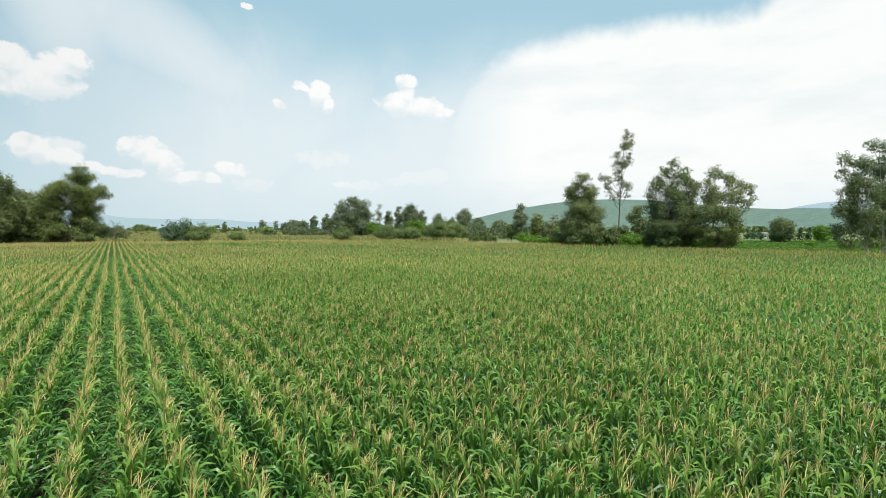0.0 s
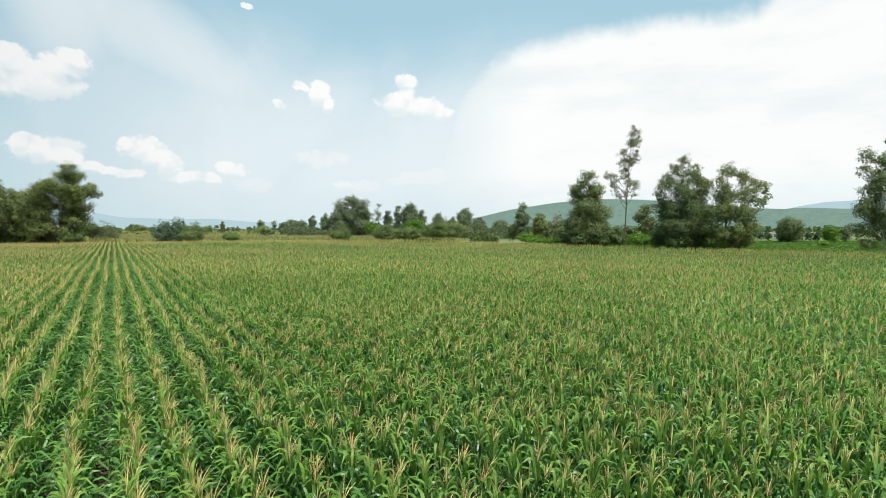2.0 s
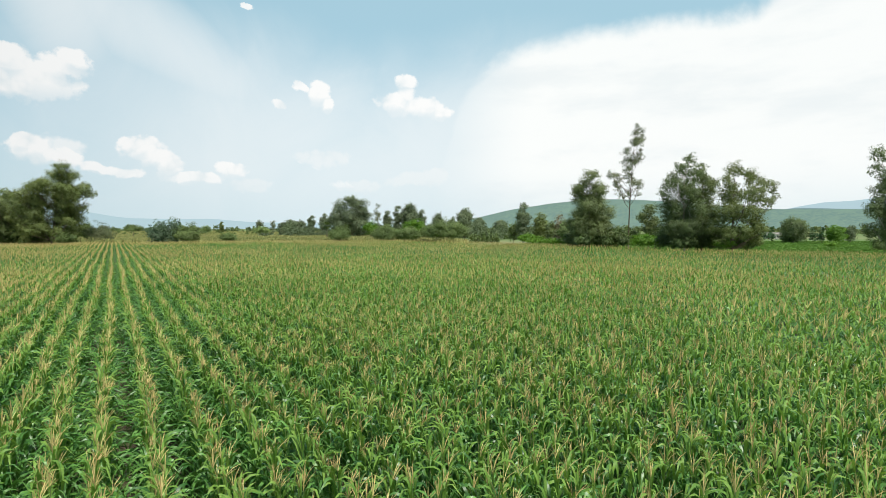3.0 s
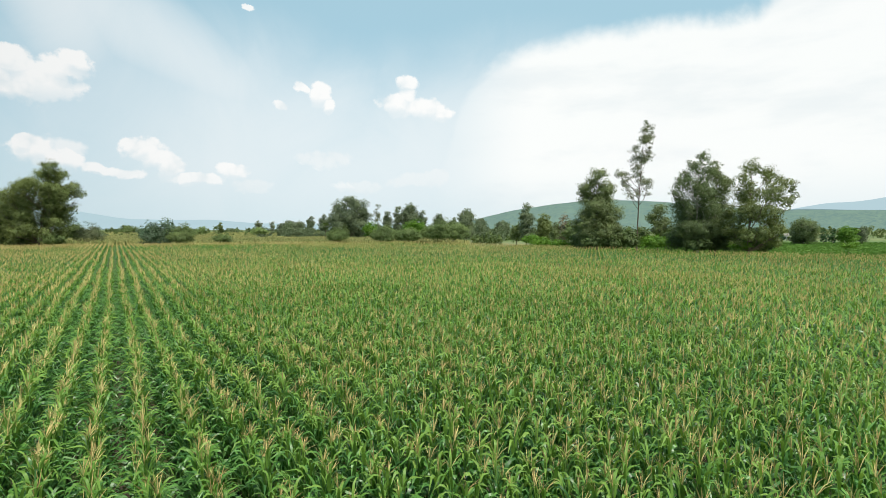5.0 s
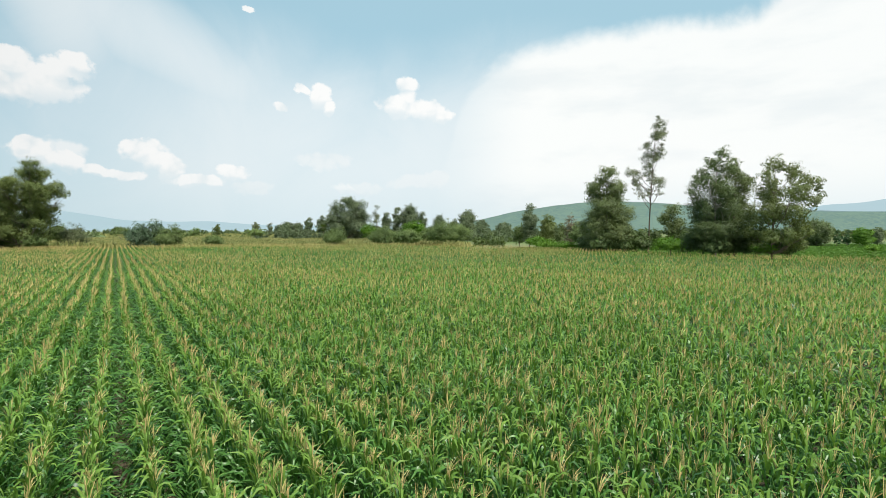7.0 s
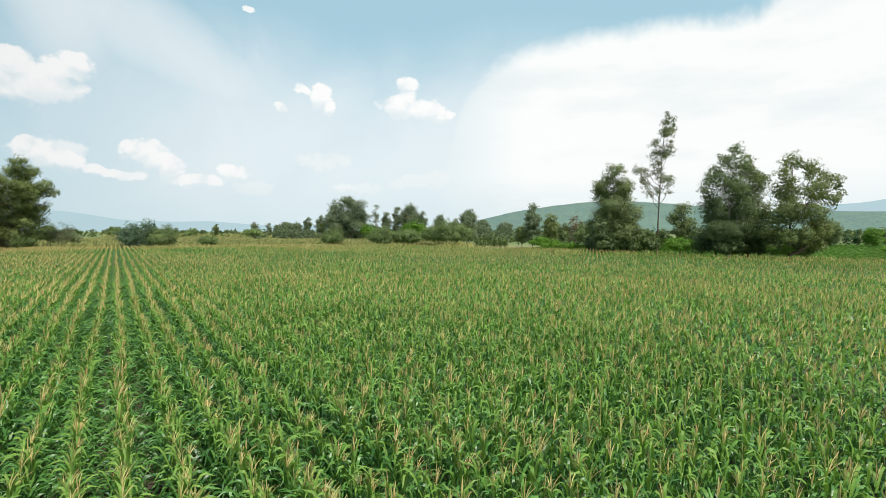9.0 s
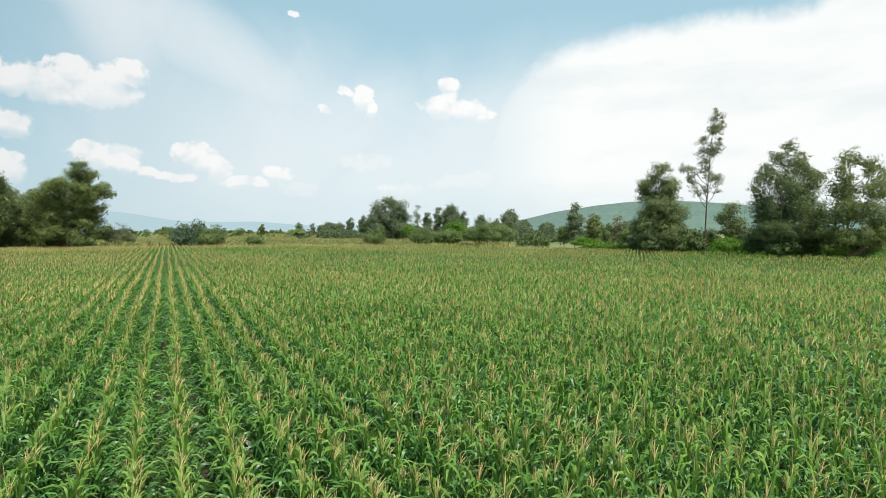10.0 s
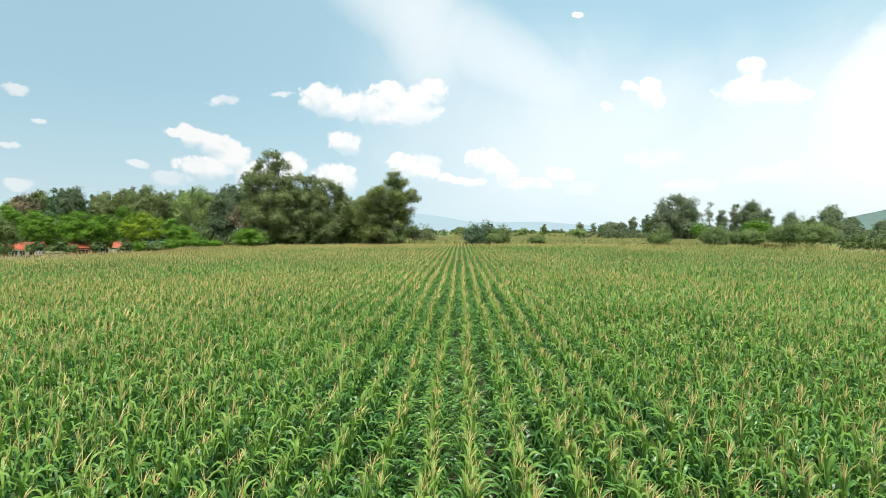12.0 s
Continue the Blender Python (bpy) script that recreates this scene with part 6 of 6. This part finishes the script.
tree("shrub", "leafy shrub beside garden wall", "shrub", -116.6, 75.0, 31, [(-0.5, 3.1, 0.5, 0.6), (0.1, 3.4, 0.6, 0.6), (0.6, 3.1, 0.5, 0.5), (0.0, 2.8, 0.7, 0.4)], "thorn")
tree("shrub", "dark green shrub beside trunk", "shrub", -103.0, 166.4, 31, [(-1.4, 3.4, 1.4, 0.9), (0.3, 3.9, 1.5, 0.9), (1.5, 3.4, 1.2, 0.9), (0.0, 2.9, 1.9, 0.7)], "thorn")
tree("shrub", "dark shrub under grove", "shrub", -127.3, 135.2, 31, [(-1.4, 3.0, 1.4, 0.9), (0.3, 3.5, 1.5, 0.9), (1.5, 3.0, 1.3, 0.8), (0.0, 2.5, 2.0, 0.6)], "shade")
tree("shrub", "dark shrub under trees", "shrub", -137.5, 134.9, 31, [(-1.1, 2.5, 1.1, 0.9), (0.2, 3.1, 1.2, 0.9), (1.2, 2.5, 1.0, 0.8), (0.0, 2.1, 1.6, 0.6)], "shade")


# ---- woods on the horizon ----
def far_wood(name, label, mat, az0, az1, near, far, count, low, high, seed, k):
    """A belt of distant trees, each a heap of k leafy tufts."""
    r = np.random.default_rng(seed)
    a, d = np.radians(r.uniform(az0, az1, count)), r.uniform(near, far, count)
    h = r.uniform(low, high, count) * (0.7 + 0.6 * (r.uniform(0, 1, count) ** 3))
    cx, cy = np.repeat(np.sin(a) * d, k), np.repeat(np.cos(a) * d, k)
    hh = np.repeat(h, k)
    w = np.repeat(h * r.uniform(0.35, 0.8, count), k)
    m = count * k
    # a few heads to each tree, with the tufts gathered round them
    heads = r.normal(0, 1, (count, 7, 3)) * 0.42
    rise = r.uniform(0, 1, (count, 7))
    who, which = np.repeat(np.arange(count), k), r.integers(0, 7, m)
    u = np.clip(rise[who, which] + r.normal(0, 0.13, m), 0, 1)
    off = heads[who, which] * (1.1 - 0.7 * rise[who, which])[:, None] + r.normal(0, 0.2, (m, 3))
    p = np.stack([cx + off[:, 0] * w, cy + off[:, 1] * w, hh * (0.06 + 0.9 * u)], -1)
    s = np.repeat(d, k) * 0.0013 * r.uniform(0.6, 1.4, m)
    n1 = r.normal(0, 1, (m, 3))
    n1 /= np.linalg.norm(n1, axis=1)[:, None]
    n2 = np.cross(n1, r.normal(0, 1, (m, 3)))
    n2 /= np.linalg.norm(n2, axis=1)[:, None]
    A, B = n1 * s[:, None], n2 * s[:, None] * 0.7
    V = np.stack([p - A, p - B, p + A, p + B], 1).reshape(-1, 3)
    return tagged(new(name, mesh_np(name, V, np.arange(m * 4).reshape(-1, 4), [mat])), label, "woodland", kind="stuff")


far_wood("far_woodland", "line of trees along the horizon", LEAF["open"], -75, 6, 620, 1300, 420, 5, 10, 21, 60)
far_wood("far_hedge", "hedges and small trees between far fields", LEAF["thorn"], -42, 4, 430, 600, 90, 2.5, 5.0, 22, 80)
far_wood("far_thicket", "low thicket closing the gaps between far trees", LEAF["hazed"], -17, 14, 325, 400, 190, 5.0, 9.5, 25, 170)
far_wood("hill_foot_woodland", "scattered trees at the foot of the hill", LEAF["euc"], 0, 60, 420, 1500, 520, 5, 10, 23, 60)
far_wood("field_side_trees", "scrubby trees behind the green field", LEAF["thorn"], 2, 50, 290, 430, 42, 2.5, 5, 24, 110)


# ---- the hamlet behind the acacias ----
PLASTER = rough("white_plaster", (0.72, 0.70, 0.66), (0.80, 0.79, 0.76), 1.5, roughness=0.85, c=(0.55, 0.52, 0.47), cscale=0.5)
CLAY = rough("clay_roof", (0.38, 0.09, 0.045), (0.50, 0.14, 0.07), 4.0, roughness=0.8, c=(0.33, 0.13, 0.08), cscale=0.6)
RED_WALL = rough("red_painted_wall", (0.36, 0.07, 0.045), (0.46, 0.10, 0.06), 2.0, roughness=0.8)
GREEN_SHEET = rough("green_metal_roof", (0.05, 0.20, 0.15), (0.09, 0.28, 0.21), 2.0, roughness=0.5)
CONCRETE = rough("grey_concrete", (0.22, 0.21, 0.19), (0.34, 0.32, 0.29), 2.5, bump=0.3, c=(0.15, 0.15, 0.13), cscale=0.4)
DARK_GLASS = rough("dark_glass", (0.02, 0.025, 0.03), (0.04, 0.045, 0.05), 2.0, roughness=0.15, spec=0.6)
WOOD = rough("brown_door", (0.12, 0.07, 0.04), (0.18, 0.11, 0.06), 6.0)


def slab(x0, x1, y0, y1, z0, z1):
    v = np.array([(x, y, z) for z in (z0, z1) for y in (y0, y1) for x in (x0, x1)], dtype=float)
    return v, np.array([(0, 2, 3, 1), (4, 5, 7, 6), (0, 1, 5, 4), (2, 6, 7, 3), (0, 4, 6, 2), (1, 3, 7, 5)])


def solid(name, boxes, mat, parent, label=""):
    v, f, _ = joined([slab(*b) for b in boxes])
    return part(name, mesh_np(name, v, f, [mat]), parent, label)


def house(x, y, yaw, w, d, h, rise, label, wall_mat, roof_mat):
    """A small one-storey house: walls with real openings on the field side, a ridged roof with eaves."""
    hs = root("house", x, y, 0, yaw)
    t, dw = 0.22, 0.5
    door_x, win = -w * 0.28, [w * 0.02, w * 0.27]
    cuts = sorted([(door_x - 0.45, door_x + 0.45, 0.0, 2.05)] + [(c - dw, c + dw, 0.95, 2.05) for c in win])
    boxes, last = [], -w / 2
    for a, b, lo, hi in cuts:
        boxes.append((last, a, -d / 2, -d / 2 + t, -0.1, h))
        if lo > 0:
            boxes.append((a, b, -d / 2, -d / 2 + t, -0.1, lo))
        boxes.append((a, b, -d / 2, -d / 2 + t, hi, h))
        last = b
    boxes += [(last, w / 2, -d / 2, -d / 2 + t, -0.1, h), (-w / 2, w / 2, d / 2 - t, d / 2, -0.1, h), (-w / 2, -w / 2 + t, -d / 2 + t, d / 2 - t, -0.1, h), (w / 2 - t, w / 2, -d / 2 + t, d / 2 - t, -0.1, h)]
    solid("wall", boxes, wall_mat, hs)
    e, k = 0.45, 0.14
    rv, rf = [], []
    for s in (-1, 1):
        o = len(rv)
        lo = h - e * rise / (d / 2)
        rv += [(-w / 2 - e, s * (d / 2 + e), lo), (w / 2 + e, s * (d / 2 + e), lo), (w / 2 + e, 0, h + rise), (-w / 2 - e, 0, h + rise)]
        rv += [(p[0], p[1], p[2] + k) for p in rv[o:o + 4]]
        rf += [tuple(o + i for i in q) for q in ((0, 1, 2, 3), (4, 5, 6, 7), (0, 1, 5, 4), (1, 2, 6, 5), (2, 3, 7, 6), (3, 0, 4, 7))]
    part("roof", mesh_np("roof", np.array(rv), np.array(rf), [roof_mat]), hs)
    gv = np.array([(sx * (w / 2 - 0.02), yy, zz) for sx in (-1, 1) for yy, zz in ((-d / 2, h), (d / 2, h), (0, h + rise))])
    part("gable", mesh_np("gable", gv, np.array([(0, 1, 2), (3, 5, 4)]), [wall_mat]), hs)
    door = solid("door", [(door_x - 0.45, door_x + 0.45, -d / 2 + 0.08, -d / 2 + 0.13, 0.0, 2.05)], WOOD, hs, "brown wooden door")
    solid("door_handle", [(door_x + 0.3, door_x + 0.38, -d / 2 + 0.03, -d / 2 + 0.08, 0.98, 1.04)], CONCRETE, door)
    for c in win:
        fr = solid("window_frame", [(c - dw, c - dw + 0.06, -d / 2 + 0.05, -d / 2 + 0.12, 0.95, 2.05), (c + dw - 0.06, c + dw, -d / 2 + 0.05, -d / 2 + 0.12, 0.95, 2.05), (c - dw, c + dw, -d / 2 + 0.05, -d / 2 + 0.12, 1.99, 2.05), (c - dw, c + dw, -d / 2 + 0.05, -d / 2 + 0.12, 0.95, 1.01), (c - 0.025, c + 0.025, -d / 2 + 0.05, -d / 2 + 0.12, 1.01, 1.99)], PLASTER, hs)
        solid("pane", [(c - dw + 0.06, c + dw - 0.06, -d / 2 + 0.09, -d / 2 + 0.1, 1.01, 1.99)], DARK_GLASS, fr)
    return tagged(hs, label, "house", "houses behind the acacias")


house(-139.0, 81.3, 76, 5, 4.6, 2.5, 1.0, "white plastered cottage with orange clay roof", PLASTER, CLAY)
house(-140.3, 85.2, 47, 4, 4.6, 2.6, 1.0, "white plastered cottage with orange clay roof", PLASTER, CLAY)
house(-135.5, 92.8, 67, 3.6, 4.6, 2.6, 1.0, "red painted cottage with clay roof", RED_WALL, CLAY)
house(-135.2, 96.5, 74, 4, 4.6, 2.6, 1.0, "white cottage with red clay roof under trees", PLASTER, CLAY)
house(-126.8, 98.1, 54, 3.8, 4.6, 2.6, 1.0, "white cottage with red clay roof beside hedge", PLASTER, CLAY)
house(-125.4, 104.8, 68, 4.2, 4.6, 2.6, 1.0, "small red shed with green metal roof", RED_WALL, GREEN_SHEET)
tagged(house(182.8, 330.0, -20, 8, 5, 2.8, 0.9, "low white farm building in green field", PLASTER, CONCRETE), group="farm buildings")


def garden_wall(x0, y0, x1, y1, label):
    """A block wall along the field, with piers and a coping."""
    ln = math.hypot(x1 - x0, y1 - y0)
    gw = root("garden_wall", x0, y0, 0, math.degrees(math.atan2(y1 - y0, x1 - x0)))
    solid("wall_body", [(0, ln, -0.09, 0.09, -0.1, 1.5)], CONCRETE, gw)
    solid("coping", [(-0.05, ln + 0.05, -0.14, 0.14, 1.5, 1.58)], CONCRETE, gw)
    for k in range(int(ln / 4) + 1):
        solid("pier", [(k * 4 - 0.17, k * 4 + 0.17, -0.17, 0.17, -0.1, 1.72)], CONCRETE, gw)
    return tagged(gw, label, "wall", kind="structure")


garden_wall(-124.0, 71.7, -112.0, 98.9, "grey concrete block wall along the cornfield")


# ---- a fan palm among the far trees ----
def fan_palm(x, y, h, label):
    r = np.random.default_rng(77)
    stand = root("fan_palm", x, y)
    v, f = tube([(0, 0, -0.1), (0.05, 0.02, h * 0.5), (0.0, 0.05, h)], [0.32, 0.24, 0.2], 8)
    part("trunk", mesh_np("trunk", v, f, [BARK], shade=True), stand)
    V, Fc = [], []
    for k in range(46):
        a, el = r.uniform(0, 2 * math.pi), r.uniform(-1.2, 1.1)
        d = np.array([math.cos(a) * math.cos(el), math.sin(a) * math.cos(el), math.sin(el)])
        side = np.array([-math.sin(a), math.cos(a), 0.0])
        up = np.cross(d, side)
        hub = np.array([0, 0, h]) + d * 0.9
        o = len(V)
        V.append(hub)
        for j in range(9):
            w = -1.25 + 2.5 * j / 8
            ln = 1.25 if j % 2 == 0 else 0.9
            V.append(hub + (d * math.cos(w) + side * math.sin(w)) * ln - up * 0.12 * abs(w))
        Fc += [(o, o + 1 + j, o + 2 + j) for j in range(8)]
    part("crown", mesh_np("crown", np.array(V), np.array(Fc), [LEAF["thorn"]]), stand)
    return tagged(stand, label, "palm tree", "trees and shrubs round the field")


fan_palm(-58.4, 300.0, 7.6, "shaggy fan palm standing among far trees")
